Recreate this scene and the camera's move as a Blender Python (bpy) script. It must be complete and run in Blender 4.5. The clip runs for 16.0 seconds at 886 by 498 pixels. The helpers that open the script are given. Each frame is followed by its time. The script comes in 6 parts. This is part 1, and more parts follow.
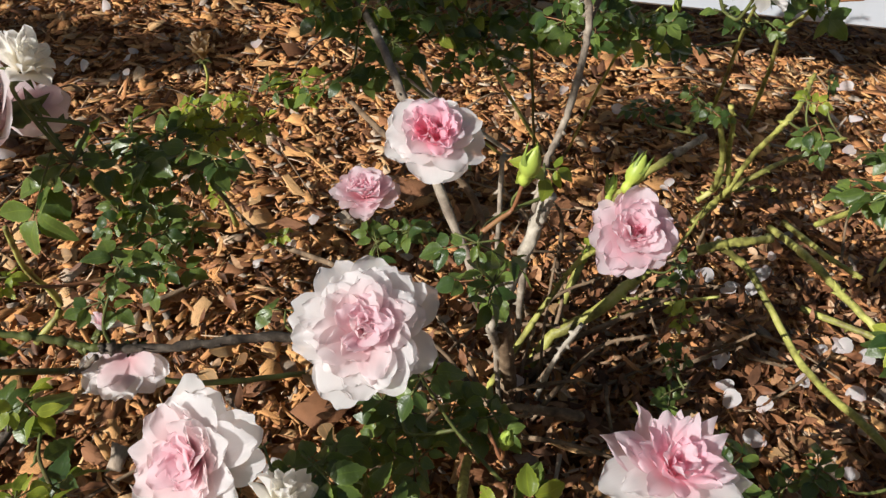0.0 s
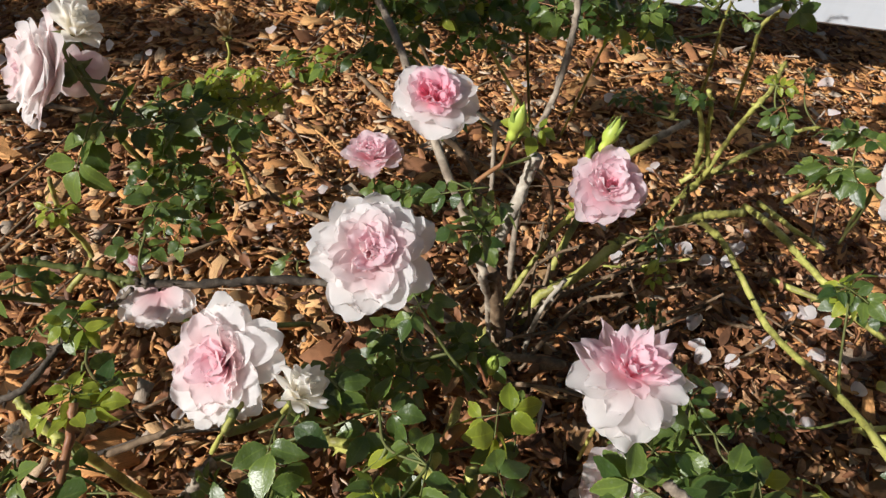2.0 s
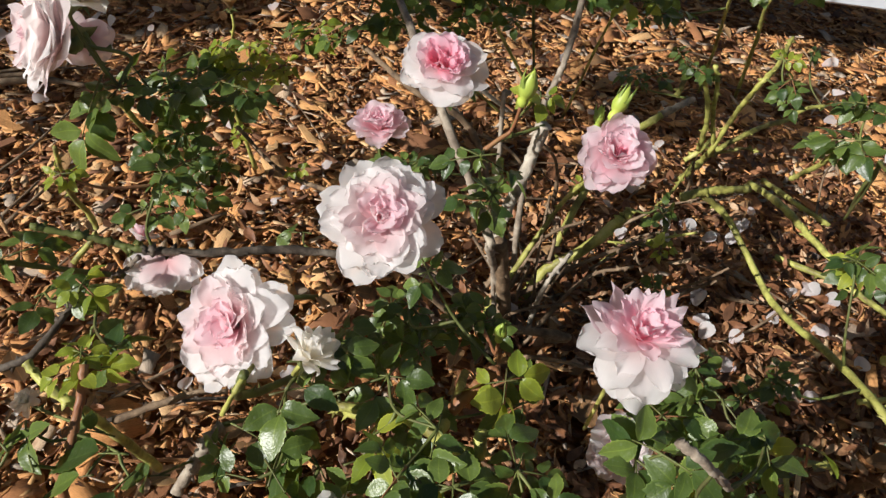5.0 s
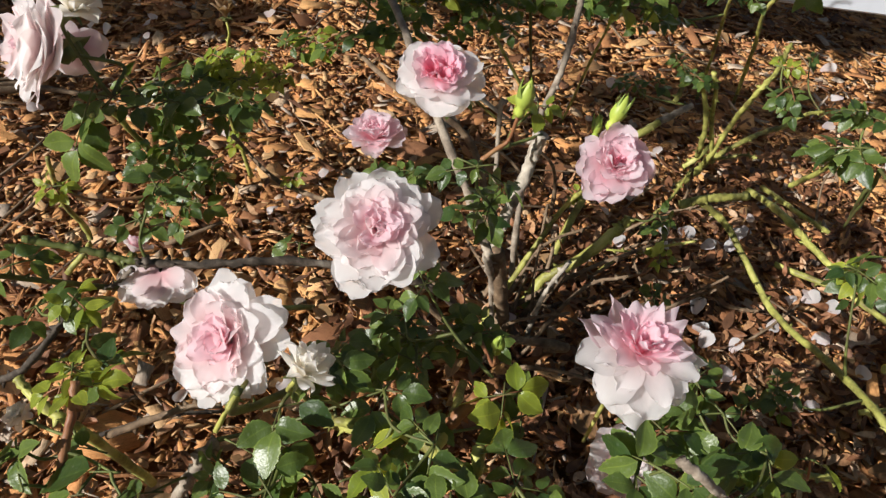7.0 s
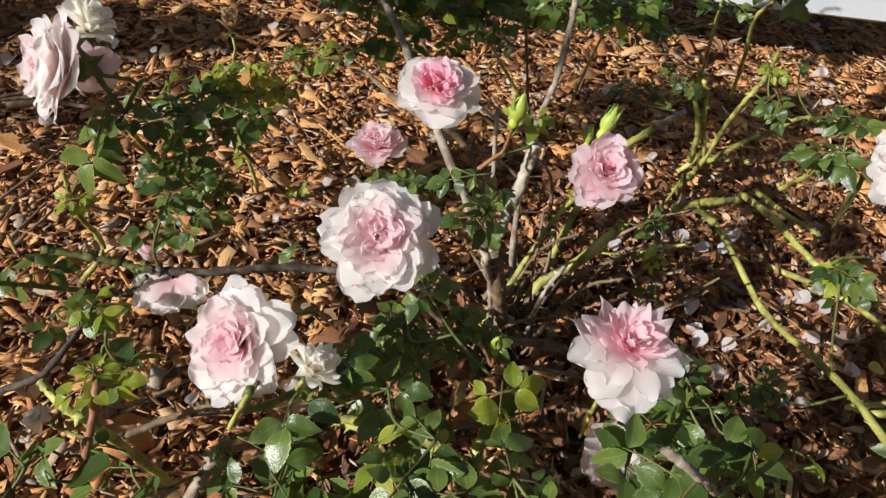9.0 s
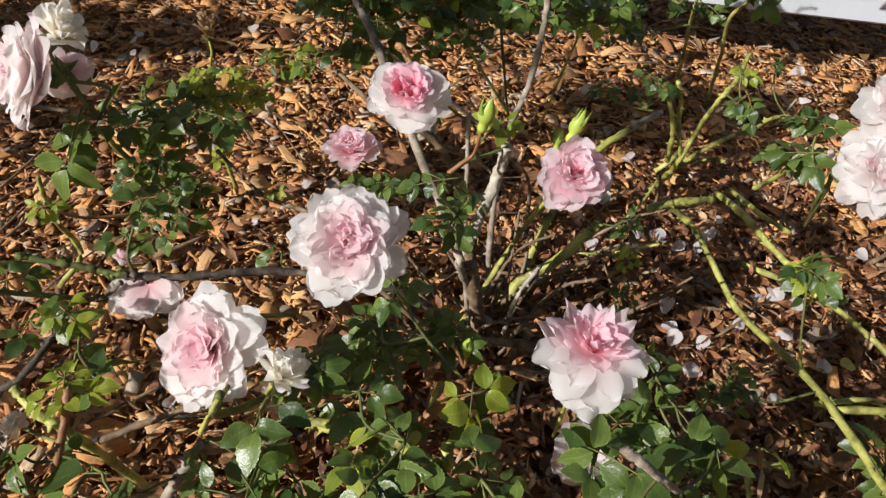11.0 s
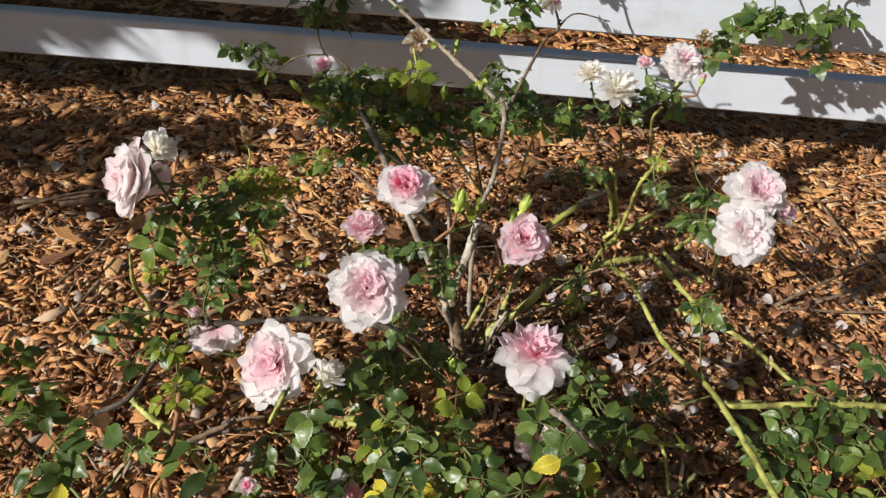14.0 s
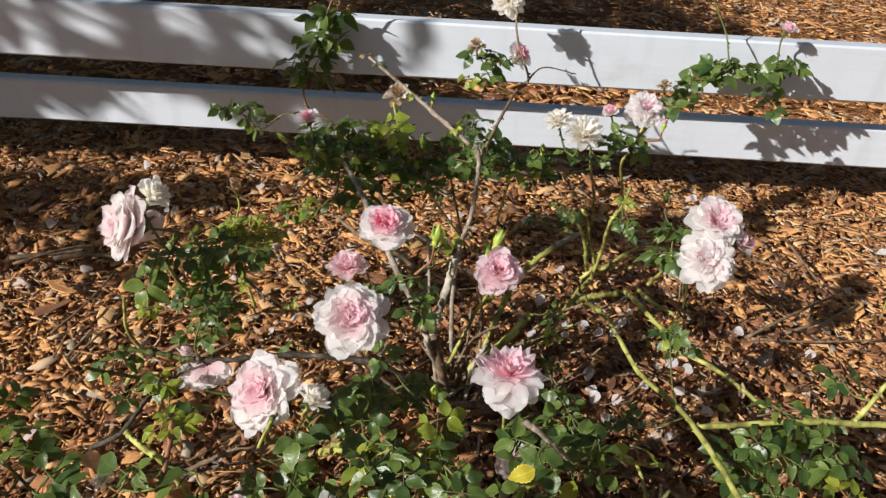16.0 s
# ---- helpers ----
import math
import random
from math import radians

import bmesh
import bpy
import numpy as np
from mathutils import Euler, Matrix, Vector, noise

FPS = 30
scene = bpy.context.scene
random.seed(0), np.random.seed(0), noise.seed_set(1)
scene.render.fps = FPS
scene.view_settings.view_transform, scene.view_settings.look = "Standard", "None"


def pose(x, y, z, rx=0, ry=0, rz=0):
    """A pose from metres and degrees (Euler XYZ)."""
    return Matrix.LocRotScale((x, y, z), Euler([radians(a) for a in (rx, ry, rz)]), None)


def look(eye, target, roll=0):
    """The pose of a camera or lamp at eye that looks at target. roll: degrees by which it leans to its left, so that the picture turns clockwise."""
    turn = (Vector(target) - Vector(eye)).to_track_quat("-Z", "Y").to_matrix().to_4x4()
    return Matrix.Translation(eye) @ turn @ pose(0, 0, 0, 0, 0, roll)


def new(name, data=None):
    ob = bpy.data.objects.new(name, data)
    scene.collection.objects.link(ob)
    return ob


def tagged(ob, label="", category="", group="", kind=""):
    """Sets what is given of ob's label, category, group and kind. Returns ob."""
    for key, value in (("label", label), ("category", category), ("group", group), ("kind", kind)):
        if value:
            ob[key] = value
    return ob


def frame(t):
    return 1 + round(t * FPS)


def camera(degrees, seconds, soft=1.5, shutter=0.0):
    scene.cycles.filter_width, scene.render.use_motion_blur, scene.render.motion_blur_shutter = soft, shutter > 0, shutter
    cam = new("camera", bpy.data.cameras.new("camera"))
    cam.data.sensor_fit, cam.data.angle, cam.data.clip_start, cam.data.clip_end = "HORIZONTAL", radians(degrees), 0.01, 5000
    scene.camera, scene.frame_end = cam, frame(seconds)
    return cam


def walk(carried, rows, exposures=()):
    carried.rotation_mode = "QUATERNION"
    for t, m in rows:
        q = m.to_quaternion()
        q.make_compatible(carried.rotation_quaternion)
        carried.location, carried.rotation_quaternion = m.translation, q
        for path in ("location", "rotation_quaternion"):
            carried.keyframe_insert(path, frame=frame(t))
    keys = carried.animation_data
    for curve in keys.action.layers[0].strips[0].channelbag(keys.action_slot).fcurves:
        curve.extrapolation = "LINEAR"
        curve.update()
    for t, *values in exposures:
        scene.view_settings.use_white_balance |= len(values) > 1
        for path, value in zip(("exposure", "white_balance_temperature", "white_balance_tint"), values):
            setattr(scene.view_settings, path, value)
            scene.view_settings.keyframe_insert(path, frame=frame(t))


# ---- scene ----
cam = camera(63.6, 16.0, soft=1.4)
PATH = [
    (0, (-0.004, -0.007, 0.548), (0.028, 1.439, -0.834), 5.4),
    (0.5, (0.002, -0.026, 0.551), (0.031, 1.419, -0.831), 5.5),
    (1, (-0.002, -0.048, 0.558), (0.025, 1.398, -0.823), 5.8),
    (1.5, (0.001, -0.063, 0.559), (0.027, 1.386, -0.819), 6.2),
    (2, (0.001, -0.077, 0.563), (0.03, 1.374, -0.813), 6.6),
    (2.5, (-0.003, -0.083, 0.564), (0.03, 1.369, -0.811), 6.8),
    (3, (-0.005, -0.087, 0.561), (0.026, 1.36, -0.819), 7.0),
    (3.5, (-0.003, -0.087, 0.558), (0.024, 1.351, -0.831), 7.0),
    (4, (-0.004, -0.087, 0.556), (0.026, 1.345, -0.84), 7.1),
    (6.5, (-0.005, -0.082, 0.549), (0.04, 1.345, -0.852), 7.0),
    (7, (-0.004, -0.079, 0.552), (0.037, 1.357, -0.84), 7.0),
    (7.5, (-0.006, -0.084, 0.56), (0.034, 1.366, -0.818), 7.0),
    (8, (-0.007, -0.092, 0.568), (0.032, 1.368, -0.798), 6.9),
    (8.5, (-0.003, -0.099, 0.571), (0.032, 1.359, -0.798), 6.5),
    (9, (-0.002, -0.096, 0.569), (0.029, 1.349, -0.813), 6.1),
    (11.3, (0.014, -0.097, 0.581), (0.071, 1.345, -0.804), 6.3),
    (11.5, (0.015, -0.101, 0.594), (0.072, 1.347, -0.784), 6.3),
    (12, (0.017, -0.115, 0.633), (0.076, 1.35, -0.728), 6.5),
    (12.5, (0.029, -0.133, 0.674), (0.082, 1.352, -0.664), 6.8),
    (13, (0.032, -0.165, 0.689), (0.077, 1.352, -0.612), 6.4),
    (13.5, (0.02, -0.211, 0.705), (0.071, 1.344, -0.552), 5.6),
    (14, (0.01, -0.27, 0.699), (0.076, 1.314, -0.521), 4.7),
    (14.5, (-0.008, -0.311, 0.696), (0.068, 1.286, -0.506), 4.3),
    (15, (-0.004, -0.32, 0.702), (0.076, 1.298, -0.471), 4.0),
    (15.5, (0.017, -0.324, 0.704), (0.105, 1.329, -0.419), 3.9),
    (16, (0.021, -0.324, 0.7), (0.109, 1.361, -0.374), 3.6),
]
walk(cam, [(t, look(eye, target, roll)) for t, eye, target, roll in PATH])

# ---- light ----
SUN = Vector((-1.5, -1.0, 1.02)).normalized()
world = bpy.data.worlds.new("sky")
scene.world = world
world.use_nodes = True
wn = world.node_tree
sky = wn.nodes.new("ShaderNodeTexSky")
sky.sky_type, sky.sun_disc = "NISHITA", False
sky.sun_elevation = math.asin(SUN.z)
sky.sun_rotation = math.atan2(SUN.x, SUN.y)
wn.nodes["Background"].inputs["Strength"].default_value = 0.037
wn.links.new(sky.outputs[0], wn.nodes["Background"].inputs["Color"])
lamp = bpy.data.lights.new("sun", "SUN")
lamp.energy, lamp.angle, lamp.color = 5.15, radians(0.55), (1.0, 0.97, 0.93)
sun = new("sun", lamp)
sun.matrix_world = look(SUN * 20, (0, 0, 0))
scene.view_settings.exposure = 0.31


# ---- materials ----
def material(name, rough=0.6, spec=0.4):
    m = bpy.data.materials.new(name)
    m.use_nodes = True
    b = m.node_tree.nodes["Principled BSDF"]
    b.inputs["Roughness"].default_value = rough
    b.inputs["Specular IOR Level"].default_value = spec
    return m, m.node_tree, b


def node(nt, kind, **values):
    n = nt.nodes.new(kind)
    for k, v in values.items():
        n.inputs[k.replace("_", " ")].default_value = v
    return n


def ramp(nt, fac, stops, mode="LINEAR"):
    r = nt.nodes.new("ShaderNodeValToRGB")
    r.color_ramp.interpolation = mode
    while len(r.color_ramp.elements) < len(stops):
        r.color_ramp.elements.new(0.5)
    for e, (p, c) in zip(r.color_ramp.elements, stops):
        e.position, e.color = p, (*c, 1)
    nt.links.new(fac, r.inputs[0])
    return r.outputs[0]


def mix(nt, fac, a, b, how="MIX"):
    n = nt.nodes.new("ShaderNodeMix")
    n.data_type, n.blend_type = "RGBA", how
    for sock, v in ((n.inputs[0], fac), (n.inputs[6], a), (n.inputs[7], b)):
        if isinstance(v, (int, float)):
            sock.default_value = v
        elif isinstance(v, tuple):
            sock.default_value = (*v, 1)
        else:
            nt.links.new(v, sock)
    return n.outputs[2]


def bump(nt, b, height, strength, distance):
    n = node(nt, "ShaderNodeBump", Strength=strength, Distance=distance)
    nt.links.new(height, n.inputs["Height"])
    nt.links.new(n.outputs[0], b.inputs["Normal"])


def mapped(nt, coord, scale):
    tc = nt.nodes.new("ShaderNodeTexCoord")
    mp = node(nt, "ShaderNodeMapping", Scale=scale)
    nt.links.new(tc.outputs[coord], mp.inputs[0])
    return mp.outputs[0]


def noisy(nt, coord, scale, detail=4.0, stretch=(1, 1, 1), rough=0.55):
    n = node(nt, "ShaderNodeTexNoise", Scale=scale, Detail=detail, Roughness=rough)
    nt.links.new(mapped(nt, coord, stretch), n.inputs["Vector"])
    return n.outputs["Fac"]


def thin(nt, b, colour, amount):
    """Light that comes through a thin leaf or petal."""
    t = nt.nodes.new("ShaderNodeBsdfTranslucent")
    m = nt.nodes.new("ShaderNodeMixShader")
    m.inputs[0].default_value = amount
    if isinstance(colour, tuple):
        t.inputs[0].default_value = (*colour, 1)
    else:
        nt.links.new(colour, t.inputs[0])
    out = nt.nodes["Material Output"]
    nt.links.new(b.outputs[0], m.inputs[1])
    nt.links.new(t.outputs[0], m.inputs[2])
    nt.links.new(m.outputs[0], out.inputs["Surface"])


def chip_material(name, by_island):
    m, nt, b = material(name, 0.75, 0.25)
    if by_island:
        rnd = nt.nodes.new("ShaderNodeNewGeometry").outputs["Random Per Island"]
    else:
        rnd = nt.nodes.new("ShaderNodeObjectInfo").outputs["Random"]
    base = ramp(nt, rnd, [(0.0, (0.17, 0.085, 0.05)), (0.15, (0.29, 0.14, 0.07)), (0.32, (0.46, 0.22, 0.095)),
                          (0.54, (0.6, 0.31, 0.122)), (0.74, (0.62, 0.355, 0.148)), (0.87, (0.64, 0.43, 0.225)),
                          (0.94, (0.5, 0.42, 0.34)), (1.0, (0.28, 0.24, 0.2))])
    fibre = noisy(nt, "UV", 6.0, 5.0, (1.5, 14, 1), 0.65)
    dark = ramp(nt, fibre, [(0.32, (0.62, 0.57, 0.53)), (0.48, (0.98, 0.96, 0.94)), (0.72, (1.14, 1.11, 1.06))])
    blotch = ramp(nt, noisy(nt, "Object", 17.0, 5.0), [(0.3, (0.6, 0.53, 0.5)), (0.46, (1.0, 0.97, 0.95)), (0.66, (1.22, 1.15, 1.05))])
    c = mix(nt, 1.0, mix(nt, 1.0, base, dark, "MULTIPLY"), blotch, "MULTIPLY")
    nt.links.new(c, b.inputs["Base Color"])
    bump(nt, b, fibre, 0.7, 0.0012)
    return m


CHIP = chip_material("bark", True)
CHIP_ONE = chip_material("bark_piece", False)


def soil_material():
    m, nt, b = material("soil", 0.95, 0.1)
    n = noisy(nt, "Object", 60.0, 6.0, (1, 1.6, 1), 0.7)
    c = ramp(nt, n, [(0.3, (0.14, 0.07, 0.034)), (0.46, (0.32, 0.15, 0.062)), (0.6, (0.47, 0.23, 0.092)), (0.75, (0.57, 0.35, 0.16))])
    big = ramp(nt, noisy(nt, "Object", 3.0), [(0.3, (0.7, 0.65, 0.6)), (0.7, (1.1, 1.05, 1))])
    nt.links.new(mix(nt, 1.0, c, big, "MULTIPLY"), b.inputs["Base Color"])
    bump(nt, b, n, 1.0, 0.02)
    return m


SOIL = soil_material()


def petal_material(name, heart, middle, edge, through_colour):
    m, nt, b = material(name, 0.55, 0.25)
    tc = nt.nodes.new("ShaderNodeTexCoord")
    sep = nt.nodes.new("ShaderNodeSeparateXYZ")
    nt.links.new(tc.outputs["UV"], sep.inputs[0])
    wob = noisy(nt, "Object", 130.0, 3.0)
    add = nt.nodes.new("ShaderNodeMath")
    add.operation = "MULTIPLY_ADD"
    add.inputs[1].default_value = 0.28
    nt.links.new(wob, add.inputs[0])
    nt.links.new(sep.outputs[1], add.inputs[2])
    c = ramp(nt, add.outputs[0], [(0.16, heart), (0.62, middle), (1.0, edge)])
    vein = noisy(nt, "UV", 5.0, 3.0, (9, 0.8, 1))
    veined = mix(nt, 1.0, c, ramp(nt, vein, [(0.3, (0.94, 0.9, 0.91)), (0.6, (1, 1, 1))]), "MULTIPLY")
    spots = ramp(nt, noisy(nt, "Object", 420.0, 2.0), [(0.78, (1, 1, 1)), (0.84, (0.93, 0.88, 0.82))])
    final = mix(nt, 1.0, veined, spots, "MULTIPLY")
    nt.links.new(final, b.inputs["Base Color"])
    bump(nt, b, vein, 0.2, 0.0006)
    thin(nt, b, through_colour, 0.56)
    out = nt.nodes["Material Output"]
    sheer = nt.nodes.new("ShaderNodeMixShader")
    sheer.inputs[0].default_value = 0.17
    nt.links.new(out.inputs["Surface"].links[0].from_socket, sheer.inputs[1])
    clear = nt.nodes.new("ShaderNodeBsdfTransparent")
    clear.inputs[0].default_value = (*through_colour, 1)
    nt.links.new(clear.outputs[0], sheer.inputs[2])
    nt.links.new(sheer.outputs[0], out.inputs["Surface"])
    return m


P_WHITE = petal_material("petal_white", (0.9, 0.765, 0.765), (0.91, 0.865, 0.859), (0.905, 0.897, 0.891), (0.955, 0.915, 0.899))
P_BLUSH = petal_material("petal_blush", (0.921, 0.524, 0.575), (0.921, 0.689, 0.743), (0.921, 0.815, 0.858), (0.955, 0.747, 0.782))
P_SHELL = petal_material("petal_shell", (0.902, 0.589, 0.608), (0.902, 0.75, 0.763), (0.902, 0.841, 0.848), (0.936, 0.798, 0.796))
P_PINK = petal_material("petal_pink", (0.94, 0.34, 0.426), (0.95, 0.54, 0.643), (0.95, 0.7, 0.782), (0.985, 0.63, 0.703))
P_CREAM = petal_material("petal_cream", (0.9, 0.82, 0.62), (0.93, 0.91, 0.83), (0.93, 0.92, 0.9), (0.95, 0.92, 0.84))
P_DRY = petal_material("petal_dry", (0.3, 0.19, 0.09), (0.46, 0.32, 0.17), (0.6, 0.46, 0.3), (0.45, 0.29, 0.13))


def leaf_material(name, dark, light, back, amount=0.2, rough=0.33):
    m, nt, b = material(name, rough, 0.45)
    rnd = nt.nodes.new("ShaderNodeObjectInfo").outputs["Random"]
    c = ramp(nt, rnd, [(0.0, dark), (1.0, light)])
    tc = nt.nodes.new("ShaderNodeTexCoord")
    sep = nt.nodes.new("ShaderNodeSeparateXYZ")
    nt.links.new(tc.outputs["UV"], sep.inputs[0])
    # paler midrib, plus rim light painted as pale bands along both leaf edges
    rib_and_rim = ramp(nt, sep.outputs[0], [(0.0, (1.9, 1.75, 1.5)), (0.045, (1.5, 1.4, 1.3)), (0.08, (1, 1, 1)), (0.465, (1, 1, 1)), (0.49, (1.6, 1.5, 1.25)), (0.51, (1.6, 1.5, 1.25)), (0.535, (1, 1, 1)), (0.92, (1, 1, 1)), (0.955, (1.5, 1.4, 1.3)), (1.0, (1.9, 1.75, 1.5))])
    mott = ramp(nt, noisy(nt, "Object", 60.0, 4.0), [(0.32, (0.82, 0.85, 0.8)), (0.68, (1.15, 1.12, 1.05))])
    dust = ramp(nt, noisy(nt, "Object", 9.0, 2.0), [(0.6, (0, 0, 0)), (0.7, (1, 1, 1))])
    c = mix(nt, 1.0, mix(nt, 1.0, c, rib_and_rim, "MULTIPLY"), mott, "MULTIPLY")
    fac = nt.nodes.new("ShaderNodeMath")
    fac.operation = "MULTIPLY"
    fac.inputs[1].default_value = 0.12
    nt.links.new(dust, fac.inputs[0])
    c = mix(nt, fac.outputs[0], c, (0.42, 0.46, 0.4))
    nt.links.new(c, b.inputs["Base Color"])
    bump(nt, b, noisy(nt, "UV", 6.0, 1.0, (1, 2.2, 1)), 0.25, 0.001)
    thin(nt, b, back, amount)
    return m


L_DARK = leaf_material("leaf_mature", (0.022, 0.05, 0.014), (0.115, 0.165, 0.038), (0.32, 0.45, 0.05), 0.2, 0.36)
L_YOUNG = leaf_material("leaf_young", (0.13, 0.19, 0.025), (0.3, 0.34, 0.05), (0.55, 0.6, 0.07), 0.35)
L_BUD = leaf_material("bud_green", (0.17, 0.25, 0.05), (0.25, 0.32, 0.07), (0.45, 0.55, 0.1), 0.15, 0.45)
L_YELLOW = leaf_material("leaf_yellowing", (0.5, 0.42, 0.04), (0.62, 0.55, 0.08), (0.75, 0.65, 0.08), 0.3)
L_DEAD = leaf_material("leaf_dead", (0.19, 0.1, 0.045), (0.37, 0.23, 0.115), (0.34, 0.18, 0.07), 0.12, 0.65)


def bark_material(name, colours, scale=90.0, rough=0.75, stretch=(1, 1, 1)):
    m, nt, b = material(name, rough, 0.3)
    n = noisy(nt, "Object", scale, 6.0, stretch, 0.65)
    c = ramp(nt, n, colours)
    big = ramp(nt, noisy(nt, "Object", 14.0, 3.0), [(0.3, (0.72, 0.7, 0.66)), (0.65, (1.1, 1.1, 1.05))])
    nt.links.new(mix(nt, 1.0, c, big, "MULTIPLY"), b.inputs["Base Color"])
    bump(nt, b, n, 0.8, 0.0015)
    return m


C_GREY = bark_material("cane_grey", [(0.3, (0.15, 0.125, 0.1)), (0.46, (0.36, 0.32, 0.27)), (0.68, (0.54, 0.49, 0.42))])
C_GREEN = bark_material("cane_green", [(0.28, (0.12, 0.08, 0.035)), (0.42, (0.22, 0.21, 0.06)), (0.55, (0.42, 0.42, 0.11)), (0.72, (0.56, 0.51, 0.22))], 50.0, 0.5)
C_SHOOT = bark_material("shoot", [(0.3, (0.09, 0.065, 0.03)), (0.5, (0.11, 0.13, 0.04)), (0.7, (0.19, 0.21, 0.06))], 40.0, 0.5)
C_RED = bark_material("shoot_red", [(0.3, (0.22, 0.08, 0.04)), (0.6, (0.3, 0.15, 0.07)), (0.8, (0.28, 0.24, 0.09))], 40.0, 0.5)
C_OLD = bark_material("cane_old", [(0.3, (0.1, 0.075, 0.055)), (0.48, (0.27, 0.22, 0.175)), (0.7, (0.46, 0.4, 0.33))])
C_DARK = bark_material("cane_dark", [(0.32, (0.03, 0.024, 0.02)), (0.5, (0.085, 0.066, 0.052)), (0.64, (0.2, 0.165, 0.135)), (0.78, (0.38, 0.34, 0.29))], 70.0)
C_TWIG = bark_material("twig_bark", [(0.3, (0.07, 0.045, 0.03)), (0.55, (0.22, 0.15, 0.095)), (0.75, (0.4, 0.31, 0.22))])


def paint_material():
    m, nt, b = material("white_paint", 0.42, 0.45)
    grain = noisy(nt, "Object", 14.0, 5.0, (0.25, 1, 6), 0.6)
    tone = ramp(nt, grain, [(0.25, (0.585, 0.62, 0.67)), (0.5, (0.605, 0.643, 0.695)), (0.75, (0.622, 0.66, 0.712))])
    dirt = ramp(nt, noisy(nt, "Object", 5.0, 6.0, (1, 1, 2.5), 0.7), [(0.24, (0.84, 0.82, 0.78)), (0.42, (1, 1, 1))])
    chips = ramp(nt, noisy(nt, "Object", 130.0, 3.0, (0.5, 1, 1.5)), [(0.79, (0, 0, 0)), (0.81, (1, 1, 1))])
    streak = ramp(nt, noisy(nt, "Object", 7.0, 3.0, (4, 1, 0.3), 0.6), [(0.3, (0.93, 0.93, 0.92)), (0.5, (1, 1, 1))])
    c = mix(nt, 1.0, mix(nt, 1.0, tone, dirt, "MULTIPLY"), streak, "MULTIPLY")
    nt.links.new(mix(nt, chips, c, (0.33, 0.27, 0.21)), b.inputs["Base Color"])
    bump(nt, b, grain, 0.15, 0.002)
    return m


PAINT = paint_material()


# ---- builders ----
WORLD = {}


def part(name, data, mat, parent, m=None, label=""):
    """A mesh under a thing or a part. m is its pose in the world."""
    if isinstance(data, bmesh.types.BMesh):
        me = bpy.data.meshes.new(name)
        data.to_mesh(me)
        data.free()
        data = me
    if mat and not data.materials:
        data.materials.append(mat)
    ob = new(name, data)
    m = m or Matrix.Identity(4)
    WORLD[ob.name] = m
    if parent:
        ob.parent = parent
        m = WORLD[parent.name].inverted() @ m
    ob.matrix_basis = m
    return tagged(ob, label=label)


def thing(name, x, y, z, label, category, group="", kind=""):
    ob = new(name)
    ob.matrix_basis = Matrix.Translation((x, y, z))
    ob.empty_display_size = 0.05
    WORLD[ob.name] = ob.matrix_basis.copy()
    return tagged(ob, label, category, group, kind)


def mesh_from(name, verts, faces, smooth=True, uvs=None):
    me = bpy.data.meshes.new(name)
    me.from_pydata([tuple(v) for v in verts], [], [tuple(f) for f in faces])
    if uvs is not None:
        layer = me.uv_layers.new(name="uv")
        for loop in me.loops:
            layer.data[loop.index].uv = uvs[loop.vertex_index]
    if smooth:
        me.polygons.foreach_set("use_smooth", [True] * len(me.polygons))
    me.update()
    return me


def spline(points, steps=6):
    """Points along a smooth line through the given ones."""
    ps = [Vector(p) for p in points]
    ps = [2 * ps[0] - ps[1], *ps, 2 * ps[-1] - ps[-2]]
    out = []
    for i in range(1, len(ps) - 2):
        a, b, c, d = ps[i - 1:i + 3]
        for k in range(steps):
            t = k / steps
            out.append(0.5 * (2 * b + (c - a) * t + (2 * a - 5 * b + 4 * c - d) * t * t + (3 * b - a - 3 * c + d) * t ** 3))
    return out + [ps[-2]]


